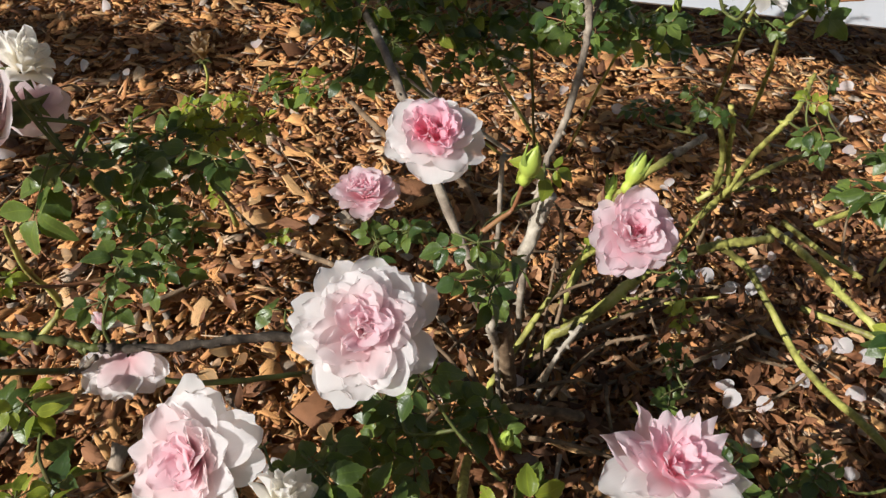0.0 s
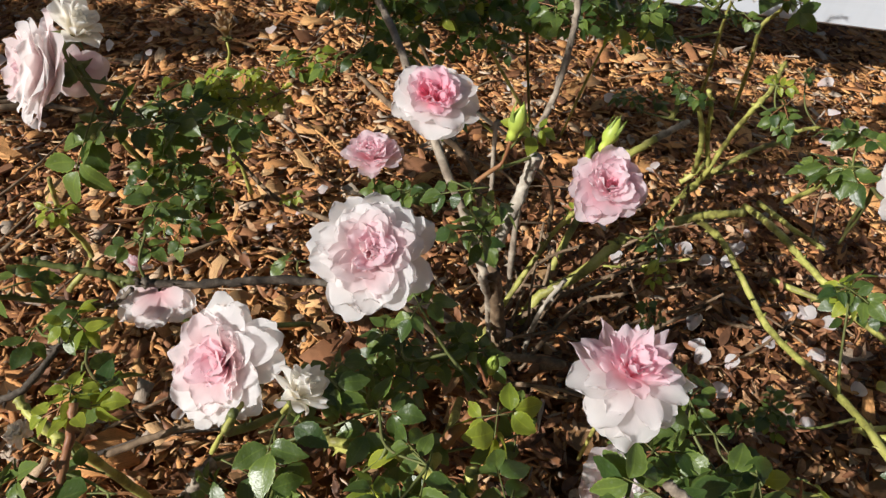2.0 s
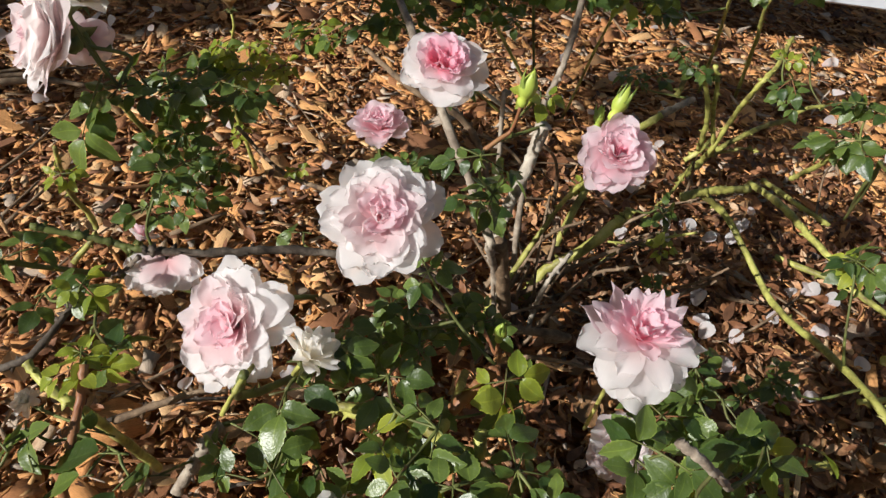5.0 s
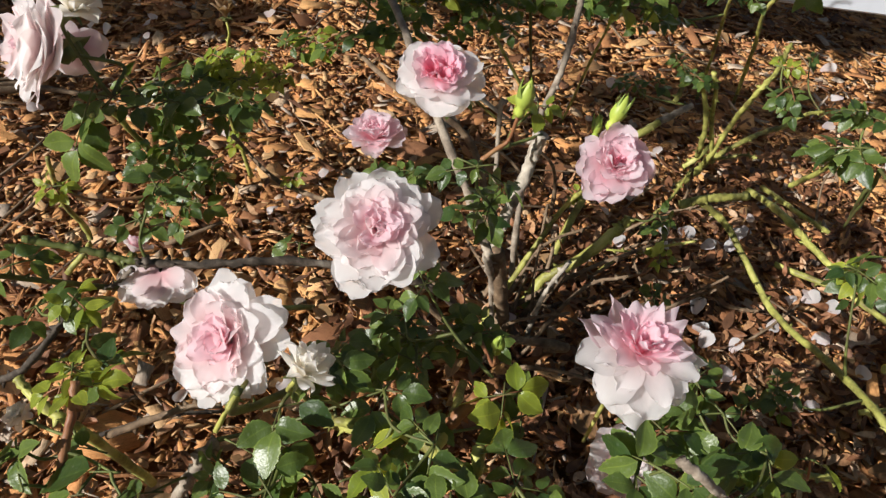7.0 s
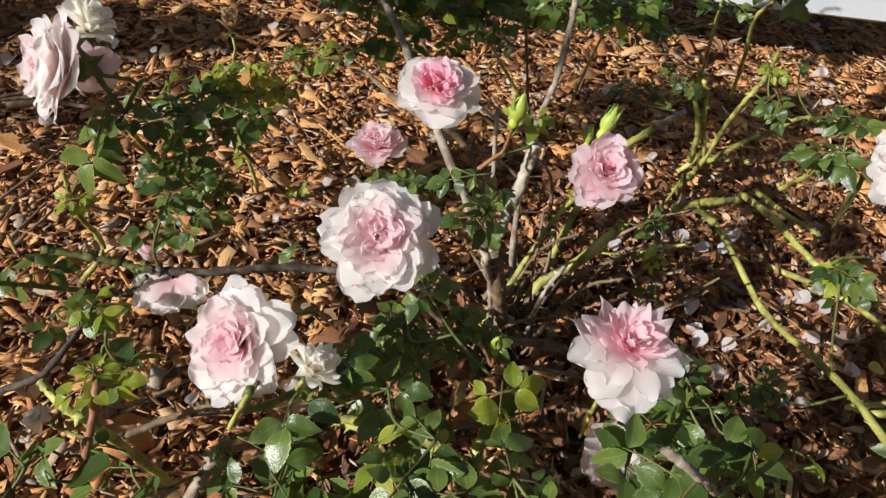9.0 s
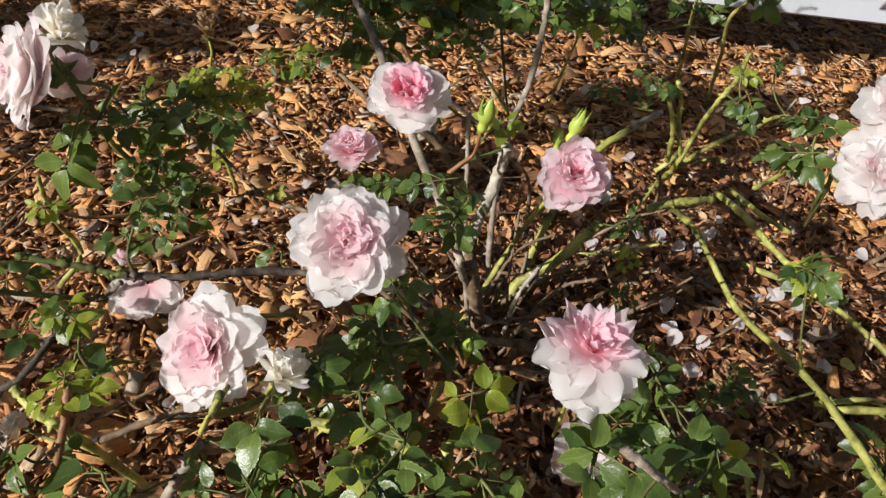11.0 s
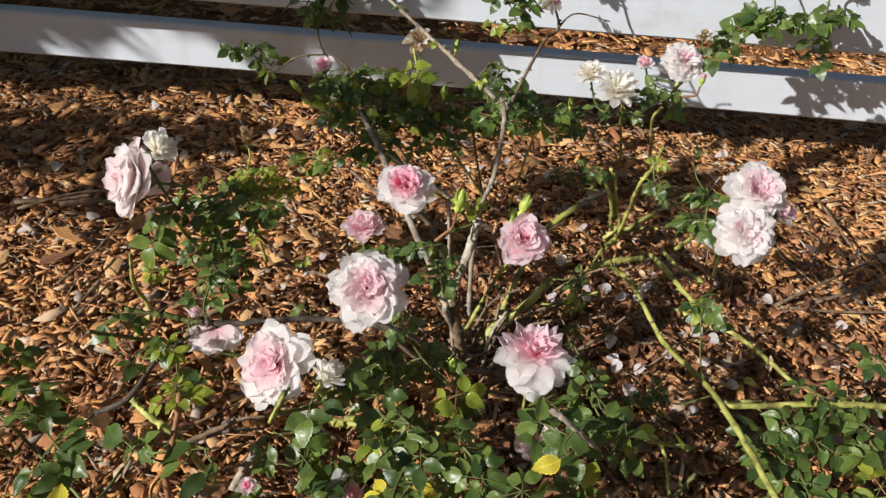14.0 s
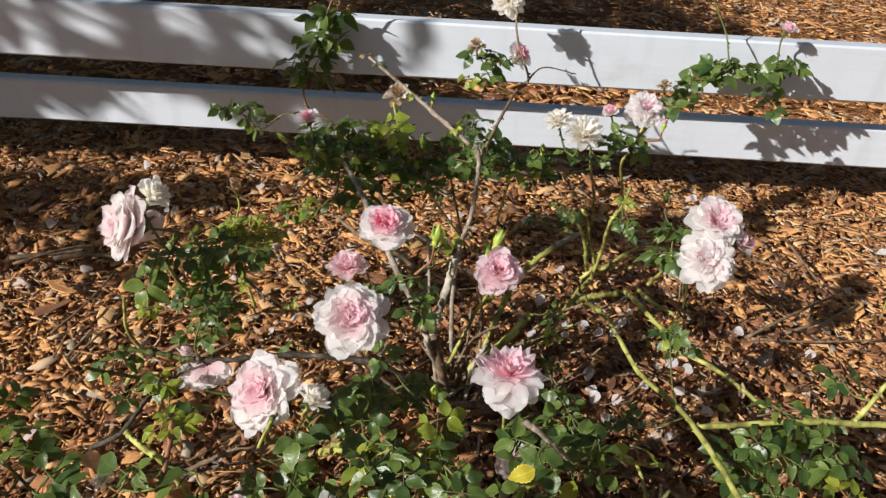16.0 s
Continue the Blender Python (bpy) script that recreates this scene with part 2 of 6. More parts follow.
def tube_mesh(name, line, r0, r1, sides=8, knots=0.0, thorns=0, seed=0):
    rng = random.Random(seed)
    verts, faces = [], []
    up = Vector((0.3, 0.2, 0.93))
    for i, p in enumerate(line):
        a = line[max(i - 1, 0)]
        b = line[min(i + 1, len(line) - 1)]
        way = (b - a).normalized()
        side = way.cross(up)
        side = (side if side.length > 0.05 else way.cross(Vector((1, 0, 0)))).normalized()
        top = side.cross(way)
        f = i / (len(line) - 1)
        r = r0 + (r1 - r0) * f
        r *= 1 + knots * (rng.random() - 0.4) + (knots * 1.6 if rng.random() < 0.1 else 0)
        for k in range(sides):
            q = 2 * math.pi * k / sides
            verts.append(p + r * (1 + knots * 0.35 * (rng.random() - 0.5)) * (math.cos(q) * side + math.sin(q) * top))
    n = len(line)
    for i in range(n - 1):
        for k in range(sides):
            a, b = i * sides + k, i * sides + (k + 1) % sides
            faces.append((a, b, b + sides, a + sides))
    faces.append(tuple(range(sides))[::-1])
    faces.append(tuple(range((n - 1) * sides, n * sides)))
    for _ in range(thorns):
        i = rng.randrange(1, n - 1)
        way = (line[i + 1] - line[i - 1]).normalized()
        out = Vector((rng.uniform(-1, 1), rng.uniform(-1, 1), rng.uniform(-0.6, 1)))
        out = (out - out.dot(way) * way).normalized()
        r = r0 + (r1 - r0) * i / (n - 1)
        c, s = line[i] + out * r * 0.8, 0.0021 + 0.25 * r
        side = way.cross(out)
        j = len(verts)
        verts += [c + way * s, c + side * s * 0.4, c - way * s, c - side * s * 0.4, c + out * s * 1.7 - way * s * 0.6]
        faces += [(j, j + 1, j + 4), (j + 1, j + 2, j + 4), (j + 2, j + 3, j + 4), (j + 3, j, j + 4)]
    return mesh_from(name, verts, faces)


CANES = {}


def cane(bush, points, r0, r1, mat=None, label="", thorns=None, knots=0.14, name="cane", steps=7, sides=9):
    slim = 0.62 if bush.name == "rose_bush" else 0.46
    r0, r1 = r0 * slim, r1 * slim * 1.06
    line = spline(points, steps)
    rng = random.Random(len(CANES.get(bush.name, ())) * 7 + len(points))
    line = [p + Vector((rng.uniform(-1, 1), rng.uniform(-1, 1), rng.uniform(-1, 1))) * r1 * 0.22 for p in line]
    CANES.setdefault(bush.name, []).extend(line)
    thorns = len(line) // 3 if thorns is None else thorns
    return part(name, tube_mesh(name, line, r0, r1, sides, knots, thorns, len(line)), mat or C_GREEN, bush, None, label)


def nearest(bush, p):
    best = min(CANES[bush.name], key=lambda q: (q - p).length + 0.35 * max(0.0, q.z - p.z))
    return best


def leaflet_mesh(name, seed):
    """A toothed leaflet one unit long, folded along its midrib."""
    rng = random.Random(seed)
    n, verts, uvs, faces = 15, [], [], []
    fold, droop, twist = rng.uniform(0.2, 0.75), rng.uniform(0.05, 0.5), rng.uniform(-0.35, 0.35)
    width, dome = rng.uniform(0.29, 0.37), rng.uniform(0.3, 1.0)
    for i in range(n):
        v = i / (n - 1)
        w = width * math.sin(math.pi * min(1.0, v ** 0.78)) ** 0.92 if 0 < v < 1 else 0.004
        tooth = 1.05 if i % 2 else 0.95
        z = -droop * v * v + 0.02 * math.sin(9 * v + seed)
        x = 0.05 * math.sin(3 * v + seed)
        for k, u in ((-1, 0.0), (-0.5, 0.25), (0, 0.5), (0.5, 0.75), (1, 1.0)):
            t = tooth if abs(k) == 1 else 1
            lift = fold * abs(k) * w * (1 - dome * abs(k)) + twist * k * w * v
            verts.append((x + k * w * t, v + (0.02 if abs(k) == 1 and i % 2 else 0), z + lift))
            uvs.append((u, v))
    for i in range(n - 1):
        for k in range(4):
            a = i * 5 + k
            faces.append((a, a + 1, a + 6, a + 5))
    return mesh_from(name, verts, faces, True, uvs)


LEAFLETS = {}
for key, mat in (("dark", L_DARK), ("young", L_YOUNG), ("yellow", L_YELLOW), ("dead", L_DEAD)):
    LEAFLETS[key] = []
    for s in range(10):
        me = leaflet_mesh("leaflet", s + 3)
        me.materials.append(mat)
        LEAFLETS[key].append(me)

COUNT = [0]


def frame_on(p, way, face):
    """A pose at p with y along way and z as near face as it goes."""
    y = Vector(way).normalized()
    z = Vector(face)
    z = (z - z.dot(y) * y).normalized()
    x = y.cross(z)
    return Matrix(((x.x, y.x, z.x, p[0]), (x.y, y.y, z.y, p[1]), (x.z, y.z, z.z, p[2]), (0, 0, 0, 1)))


def compound_leaf(bush, base, way, face, size, count, kind, rng):
    """One rose leaf: its stalk with a leaflet at the end and the others in pairs. size: the end leaflet's length."""
    pairs = (count - 1) // 2
    span = size * (rng.uniform(0.3, 0.6) + 0.56 * pairs)
    sag = Vector((0, 0, -span * rng.uniform(0.05, 0.3)))
    line = [base + way * span * k / 5 + sag * (k / 5) ** 2 for k in range(6)]
    red = rng.random() < (0.45 if kind == "young" else 0.1)
    stalk = part("leaf", tube_mesh("leaf_stalk", line, 0.0005 + 0.012 * size, 0.0004, 5, 0.0, 0, rng.randrange(999)), C_RED if red else C_SHOOT, bush)
    tip_way = (line[5] - line[4]).normalized()
    side = way.cross(face).normalized()

    def leaflet(at, out, length):
        f = (face + Vector((rng.gauss(0, 0.35), rng.gauss(0, 0.35), rng.uniform(-0.2, 0.2)))).normalized()
        out = out + Vector((0, 0, rng.uniform(-0.3, 0.1)))
        m = frame_on(at, out, f) @ Matrix.Diagonal((length * rng.uniform(0.9, 1.15), length, length, 1))
        part("leaflet", rng.choice(LEAFLETS[kind]), None, stalk, m)

    leaflet(line[-1], tip_way, size)
    for k in range(pairs):
        at = line[-1] - way * size * (0.14 + 0.56 * k) - sag * 0.2 * (k + 1)
        for d in (-1, 1):
            leaflet(at + side * d * 0.001, (way * rng.uniform(0.3, 0.75) + side * d).normalized(), size * rng.uniform(0.76, 0.98) * (1 - 0.1 * k))
    return stalk


def tuft(bush, x, y, z, leaves, size, kind="dark", count=5):
    """A short shoot from the nearest cane with a few leaves spreading round its end."""
    COUNT[0] += 1
    rng = random.Random(COUNT[0] * 13 + 5)
    c = Vector((x, y, z))
    q = nearest(bush, c)
    gap = (q - c).length
    if gap > 0.005:
        bend = (q + c) / 2 + Vector((rng.uniform(-0.18, 0.18) * gap, rng.uniform(-0.18, 0.18) * gap, -0.12 * gap))
        line = spline([q, bend, c], 5)
        CANES[bush.name] += line[3:]
        part("shoot", tube_mesh("shoot", line, 0.001 + 0.005 * min(gap, 0.12), 0.0008, 6, 0.1, 0, COUNT[0]), C_RED if kind == "young" and rng.random() < 0.5 else C_SHOOT, bush)
    turn = rng.uniform(0, 6.28)
    for k in range(leaves):
        h = turn + 2.4 * k + rng.uniform(-0.5, 0.5)
        ln = size * rng.uniform(0.8, 1.12)
        way = Vector((math.cos(h), math.sin(h), rng.uniform(-0.2, 0.45))).normalized()
        face = Vector((rng.gauss(-0.25, 0.48), rng.gauss(-0.25, 0.48), 0.88)).normalized()
        compound_leaf(bush, c - way * ln * (0.15 + 0.22 * (count - 1) / 2), way, face, ln, count, kind, rng)


def petal_mesh(name, rng, length, width, a0, a1, roll, at, lift, cup, ruffle, notch, point=0.0, twist=0.0):
    """One petal in its bloom's space: it grows from near the axis and bends out from angle a0 to a1."""
    nu, verts, uvs, faces = 9, [], [], []
    vs = (0.0, 0.2, 0.4, 0.58, 0.72, 0.84, 0.92, 0.97, 1.0)
    nv = len(vs)
    pu, pv, ph = rng.uniform(0, 9), rng.uniform(2.2, 4.5), rng.uniform(0, 9)
    lean = rng.uniform(-0.25, 0.25)
    r, z, last = at, lift, 0.0
    for v in vs:
        ang = a0 + (a1 - a0) * v ** 1.2
        r += math.sin(ang) * length * (v - last)
        z += math.cos(ang) * length * (v - last)
        last = v
        w = width * (0.28 + 0.72 * math.sin(math.pi * 0.5 * min(1, v * 1.5)))
        for i in range(nu):
            u = 2 * i / (nu - 1) - 1
            round_off = 1.0 if v < 0.5 else math.sqrt(max(0.0, 1 - ((v - 0.5) / 0.54) ** 3.4))
            x = u * w * 0.5 * round_off + lean * length * v * v * 0.5
            c = cup * u * u * w * 0.5
            wave = ruffle * length * v * v * (math.sin(pv * u * 0.8 + ph) * 0.8 + math.sin(3.4 * u + 2 * v + pu) * 0.35)
            curl = 0.1 * ruffle * 10 * length * max(0.0, v - 0.7) ** 2 * (0.6 + 0.4 * math.sin(2 * u + pu))
            back = -length * v ** 5 * (notch * (math.cos(u * math.pi) * 0.5 + 0.5) + 0.1 * u ** 4)
            back += length * point * v ** 6 * (1 - abs(u)) ** 1.4
            off = c + wave - curl + twist * u * w * 0.5 * v
            rr = r - math.cos(ang) * off + math.sin(ang) * back
            zz = z + math.sin(ang) * off + math.cos(ang) * back
            verts.append((rr * math.cos(roll) - x * math.sin(roll), rr * math.sin(roll) + x * math.cos(roll), zz))
            uvs.append((u * 0.5 + 0.5, v))
    for j in range(nv - 1):
        for i in range(nu - 1):
            a = j * nu + i
            faces.append((a, a + 1, a + nu + 1, a + nu))
    return mesh_from(name, verts, faces, True, uvs)


RINGS = {
    # petals, length, width, angle at foot, angle at edge, height, cup, tint
    "open": [(10, 1.06, 0.66, 66, 104, 0.0, 0.12, "white"), (10, 0.99, 0.6, 60, 96, 0.05, 0.14, "white"),
             (10, 0.88, 0.52, 52, 86, 0.1, 0.18, "white"), (9, 0.76, 0.44, 44, 78, 0.13, 0.26, "shell"),
             (9, 0.65, 0.38, 34, 70, 0.15, 0.3, "shell"), (8, 0.56, 0.34, 22, 60, 0.17, 0.34, "blush"),
             (7, 0.48, 0.3, 8, 48, 0.19, 0.4, "blush"), (6, 0.4, 0.26, -6, 34, 0.2, 0.42, "shell"), (5, 0.34, 0.22, -14, 20, 0.21, 0.42, "blush")],
    "full": [(9, 1.06, 0.7, 64, 102, 0.0, 0.12, "white"), (9, 0.98, 0.64, 58, 94, 0.05, 0.14, "white"),
             (9, 0.87, 0.54, 50, 84, 0.1, 0.2, "white"), (9, 0.77, 0.48, 44, 80, 0.13, 0.24, "shell"),
             (8, 0.68, 0.42, 36, 72, 0.15, 0.28, "shell"), (7, 0.58, 0.38, 28, 66, 0.17, 0.26, "blush"),
             (6, 0.47, 0.34, 18, 56, 0.19, 0.28, "blush"), (5, 0.36, 0.3, 8, 44, 0.2, 0.3, "blush")],
    "pink": [(7, 1.04, 0.86, 68, 108, 0.0, 0.14, "white"), (7, 0.94, 0.76, 58, 94, 0.06, 0.16, "white"),
             (7, 0.8, 0.56, 44, 76, 0.12, 0.22, "blush"), (9, 0.7, 0.4, 30, 62, 0.15, 0.3, "pink"),
             (9, 0.62, 0.32, 16, 46, 0.17, 0.36, "pink"), (8, 0.52, 0.26, 2, 34, 0.19, 0.42, "pink"), (7, 0.4, 0.22, -12, 20, 0.2, 0.42, "pink")],
    "cup": [(9, 1.02, 0.76, 64, 96, 0.0, 0.18, "blush"), (9, 0.95, 0.68, 50, 80, 0.06, 0.2, "blush"),
            (9, 0.82, 0.56, 28, 56, 0.12, 0.3, "blush"), (10, 0.72, 0.42, 16, 42, 0.15, 0.36, "blush"), (8, 0.62, 0.34, 4, 36, 0.17, 0.38, "blush"), (6, 0.44, 0.24, -10, 16, 0.19, 0.42, "pink")],
    "spill": [(9, 1.16, 0.86, 78, 124, 0.0, 0.1, "white"), (9, 1.1, 0.74, 68, 114, 0.07, 0.1, "white"),
              (8, 0.98, 0.56, 56, 98, 0.12, 0.14, "blush"), (8, 0.84, 0.38, 44, 74, 0.15, 0.18, "blush"),
              (8, 0.76, 0.32, 28, 54, 0.17, 0.2, "pink"), (7, 0.64, 0.28, 12, 36, 0.19, 0.24, "blush"), (5, 0.48, 0.2, 0, 22, 0.2, 0.3, "pink")],
    "fan": [(14, 1.2, 0.6, 84, 98, 0.0, 0.08, "white"), (14, 1.1, 0.56, 78, 92, 0.04, 0.1, "white"), (12, 0.85, 0.5, 72, 84, 0.07, 0.12, "shell")],
    "pale": [(11, 1.02, 0.6, 66, 108, 0.0, 0.14, "white"), (12, 0.94, 0.5, 56, 94, 0.06, 0.18, "white"),
             (12, 0.83, 0.4, 44, 80, 0.1, 0.24, "white"), (12, 0.72, 0.32, 32, 66, 0.13, 0.3, "white"),
             (12, 0.6, 0.26, 20, 52, 0.15, 0.36, "white"), (10, 0.5, 0.22, 6, 36, 0.17, 0.4, "blush"), (7, 0.4, 0.2, -10, 20, 0.19, 0.4, "blush")],
    "spent": [(6, 1.0, 0.62, 60, 120, 0.0, 0.25, "cream"), (8, 0.95, 0.54, 34, 82, 0.04, 0.35, "cream"),
              (9, 0.88, 0.44, 18, 52, 0.06, 0.4, "cream"), (9, 0.7, 0.34, 4, 34, 0.08, 0.5, "cream")],
    "shaggy": [(9, 1.0, 0.42, 58, 100, 0.0, 0.2, "cream"), (10, 0.98, 0.38, 40, 78, 0.05, 0.22, "cream"),
               (11, 0.9, 0.32, 24, 56, 0.08, 0.26, "cream"), (10, 0.76, 0.26, 8, 36, 0.1, 0.3, "cream")],
    "tuft": [(7, 1.0, 0.5, 42, 74, 0.0, 0.22, "cream"), (7, 1.12, 0.46, 28, 50, 0.05, 0.26, "cream"),
             (8, 1.14, 0.4, 16, 32, 0.08, 0.3, "cream"), (6, 1.02, 0.3, 2, 18, 0.1, 0.34, "cream")],
    "husk": [(6, 1.2, 0.56, 26, 60, 0.0, 0.5, "dry"), (6, 1.45, 0.5, 16, 30, 0.04, 0.6, "dry"), (5, 1.5, 0.4, 4, 14, 0.06, 0.6, "dry")],
    "dry": [(8, 0.95, 0.44, 52, 112, 0.0, 0.4, "dry"), (8, 0.92, 0.42, 30, 76, 0.04, 0.45, "cream"), (8, 0.8, 0.36, 12, 48, 0.06, 0.5, "dry"), (6, 0.6, 0.3, 0, 30, 0.08, 0.5, "dry")],
    "back": [(7, 1.0, 0.86, 62, 84, 0.0, 0.14, "shell"), (6, 0.86, 0.7, 44, 66, 0.06, 0.2, "white"), (6, 0.6, 0.5, 16, 40, 0.1, 0.4, "blush")],
    "small": [(6, 1.0, 0.86, 46, 78, 0.0, 0.3, "white"), (6, 0.95, 0.7, 26, 52, 0.05, 0.4, "blush"), (6, 0.8, 0.5, 6, 30, 0.08, 0.6, "pink")],
    "side": [(7, 1.02, 0.98, 58, 92, 0.0, 0.12, "shell"), (7, 0.96, 0.88, 48, 80, 0.07, 0.14, "white"), (8, 0.89, 0.7, 38, 68, 0.12, 0.18, "white"),
             (8, 0.79, 0.5, 26, 54, 0.15, 0.22, "shell"), (8, 0.65, 0.38, 10, 42, 0.17, 0.28, "shell"), (7, 0.5, 0.26, -8, 26, 0.19, 0.34, "blush")],
}
TINT = {"white": P_WHITE, "shell": P_SHELL, "blush": P_BLUSH, "pink": P_PINK, "cream": P_CREAM, "dry": P_DRY}


def calyx_mesh(radius, seed):
    rng = random.Random(seed)
    verts, faces = [], []
    prof = [(0.16, -0.5), (0.2, -0.42), (0.34, -0.34), (0.36, -0.2), (0.3, -0.08), (0.42, 0.0)]
    for r, z in prof:
        for k in range(8):
            q = k * math.pi / 4
            verts.append((r * radius * 0.55 * math.cos(q), r * radius * 0.55 * math.sin(q), z * radius * 0.6))
    for i in range(len(prof) - 1):
        for k in range(8):
            a, b = i * 8 + k, i * 8 + (k + 1) % 8
            faces.append((a, b, b + 8, a + 8))
    faces.append(tuple(range(8))[::-1])
    for s in range(5):
        q = s * 2 * math.pi / 5 + rng.uniform(-0.2, 0.2)
        d, e = Vector((math.cos(q), math.sin(q), 0)), Vector((-math.sin(q), math.cos(q), 0))
        j = len(verts)
        drop = rng.uniform(-0.5, 0.05)
        verts += [d * 0.16 * radius + e * 0.13 * radius, d * 0.16 * radius - e * 0.13 * radius, d * 0.38 * radius + e * 0.07 * radius + Vector((0, 0, drop * 0.4 * radius)),
                  d * 0.38 * radius - e * 0.07 * radius + Vector((0, 0, drop * 0.4 * radius)), d * 0.58 * radius + Vector((0, 0, drop * radius))]
        faces += [(j, j + 1, j + 3, j + 2), (j + 2, j + 3, j + 4)]
    return mesh_from("calyx", verts, faces)


def bloom(bush, x, y, z, diameter, facing, style, label="", ruffle=0.045, stem=True, squash=1.0, via=None):
    """A rose on its bush: hip and sepals with every petal under them; facing is the way that its heart looks."""
    COUNT[0] += 1
    rng = random.Random(round(x * 1000) * 31 + round(y * 1000) * 7 + 5)
    f = Vector(facing).normalized()
    side = Vector((0.37, 0.2, 0.9)) if abs(f.z) < 0.8 else Vector((1, 0.3, 0))
    m = frame_on((x, y, z), side.cross(f), f)
    R = diameter / 2
    m = m @ Matrix.Translation((0, 0, -R * (0.6 if style == "tuft" else 0.27))) @ Matrix.Diagonal((1, squash, 1, 1))
    head = part("rose_bloom", calyx_mesh(R, COUNT[0]), C_SHOOT, bush, m, label)
    turn = rng.uniform(0, 6.3)
    hearts = [Vector((math.cos(turn + 2.1 * k), math.sin(turn + 2.1 * k), 0)) * R * rng.uniform(0.08, 0.24) for k in range(3)]
    low = m.to_3x3().inverted() @ Vector((0, -0.8, -0.6))
    droop_side = math.atan2(low.y, low.x)
    for n, length, width, a0, a1, up, cup, tint in RINGS[style]:
        start = rng.uniform(0, 6.3)
        for k in range(n):
            q = start + 2 * math.pi * (k + rng.uniform(-0.28, 0.28)) / n
            outer = length > 0.85
            ln = length * R * (rng.uniform(0.84, 1.1) if outer else rng.uniform(0.8, 1.14))
            wild = 7 + 28 * max(0.0, 0.85 - length)
            wide, end, point, colour = width * R * rng.uniform(0.85, 1.22), a1 + 1.4 * rng.uniform(-wild, wild), rng.choice((0, 0, 0, 0.05)), tint
            if style in ("spill", "fan"):
                hang = math.cos(q - droop_side)
                if style == "fan" and hang < 0.15:
                    continue
                if style == "spill" and outer:
                    wide *= 0.78 + 0.34 * hang
                    end = 84 + 40 * hang + rng.uniform(-9, 9)
                    point = 0.14 if hang < 0.2 else 0.05
                    ln *= 0.98 + 0.1 * hang
                    colour = "white" if hang > -0.1 else "blush"
            pm = petal_mesh("petal", rng, ln, wide, radians(a0 + rng.uniform(-wild, wild)), radians(end), q,
                            0.04 * R, (up - 0.02) * R, cup * rng.uniform(0.4, 1.7), ruffle * rng.uniform(0.6, 1.9), rng.choice((0, 0, 0.03, 0.06, 0.12)), point, rng.uniform(-0.22, 0.22))
            pm.materials.append(TINT[colour])
            off = hearts[(k * 3) // n] if 0.45 < length < 0.7 and style in ("open", "full", "pink", "pale", "cup") else Vector((0, 0, 0))
            part("petal", pm, None, head, m @ Matrix.Translation(off))
    if stem:
        foot = Vector((x, y, z)) - f * R * 0.55
        neck = foot - f * R * 0.8
        q = nearest(bush, neck)
        pts = [q, (q + neck) / 2 + Vector((0, 0, -0.1 * (q - neck).length)), neck, foot]
        if via:
            pts = [Vector(v) for v in via] + [neck, foot]
        part("stem", tube_mesh("stem", spline(pts, 6), 0.0013 + R * 0.006, 0.0012 + R * 0.01, 7, 0.08, 3, COUNT[0]), C_GREEN if via else C_SHOOT, bush)
    return head


def bud(bush, x, y, z, size, way, tip=None, label="", stem=True, mat=None):
    """A closed bud: green body, five sepals over it and, where it opens, a pink tip."""
    COUNT[0] += 1
    f = Vector(way).normalized()
    m = frame_on((x, y, z), f.cross(Vector((0.3, 0.9, 0.1))), f)
    verts, faces, prof = [], [], [(0.1, -0.75), (0.2, -0.6), (0.22, -0.42), (0.17, -0.3), (0.3, -0.1), (0.36, 0.12), (0.31, 0.42), (0.17, 0.7), (0.03, 0.95)]
    for r, h in prof:
        for k in range(10):
            q = k * math.pi / 5
            rr = r * (1.06 if k % 2 else 0.95)
            verts.append((rr * size * math.cos(q), rr * size * math.sin(q), h * size))
    for i in range(len(prof) - 1):
        for k in range(10):
            a, b = i * 10 + k, i * 10 + (k + 1) % 10
            faces.append((a, b, b + 10, a + 10))
    faces += [tuple(range(10))[::-1], tuple(range(len(verts) - 10, len(verts)))]
    body = part("rose_bud", mesh_from("bud", verts, faces), mat or L_BUD, bush, m, label or "closed pale green rose bud")
    rng = random.Random(COUNT[0])
    for s in range(5):
        pm = petal_mesh("sepal", rng, size * rng.uniform(0.7, 0.88), size * 0.38, radians(36), radians(rng.uniform(-26, 6)), s * 1.257, size * 0.13, -size * 0.26, 0.5, 0.07, -0.35, 0.25)
        pm.materials.append(L_BUD)
        part("sepal", pm, None, body, m)
    if tip:
        for s in range(4):
            pm = petal_mesh("petal", rng, size * 1.2, size * 0.62, radians(24), radians(6), s * 1.6, 0.02 * size, -0.1 * size, 0.7, 0.06, 0)
            pm.materials.append(TINT[tip])
            part("petal", pm, None, body, m)
    if stem:
        foot = Vector((x, y, z)) - f * size * 0.7
        neck = foot - f * size * 1.2
        q = nearest(bush, neck)
        part("stem", tube_mesh("stem", spline([q, (q + neck) / 2, neck, foot], 5), 0.0018, 0.0013, 6, 0.05, 0, COUNT[0]), C_RED, bush)
    return body


# ---- ground ----
def height(x, y):
    return 0.012 * noise.noise((x * 3.1, y * 3.1, 0.5)) + 0.006 * noise.noise((x * 11, y * 11, 2.5))


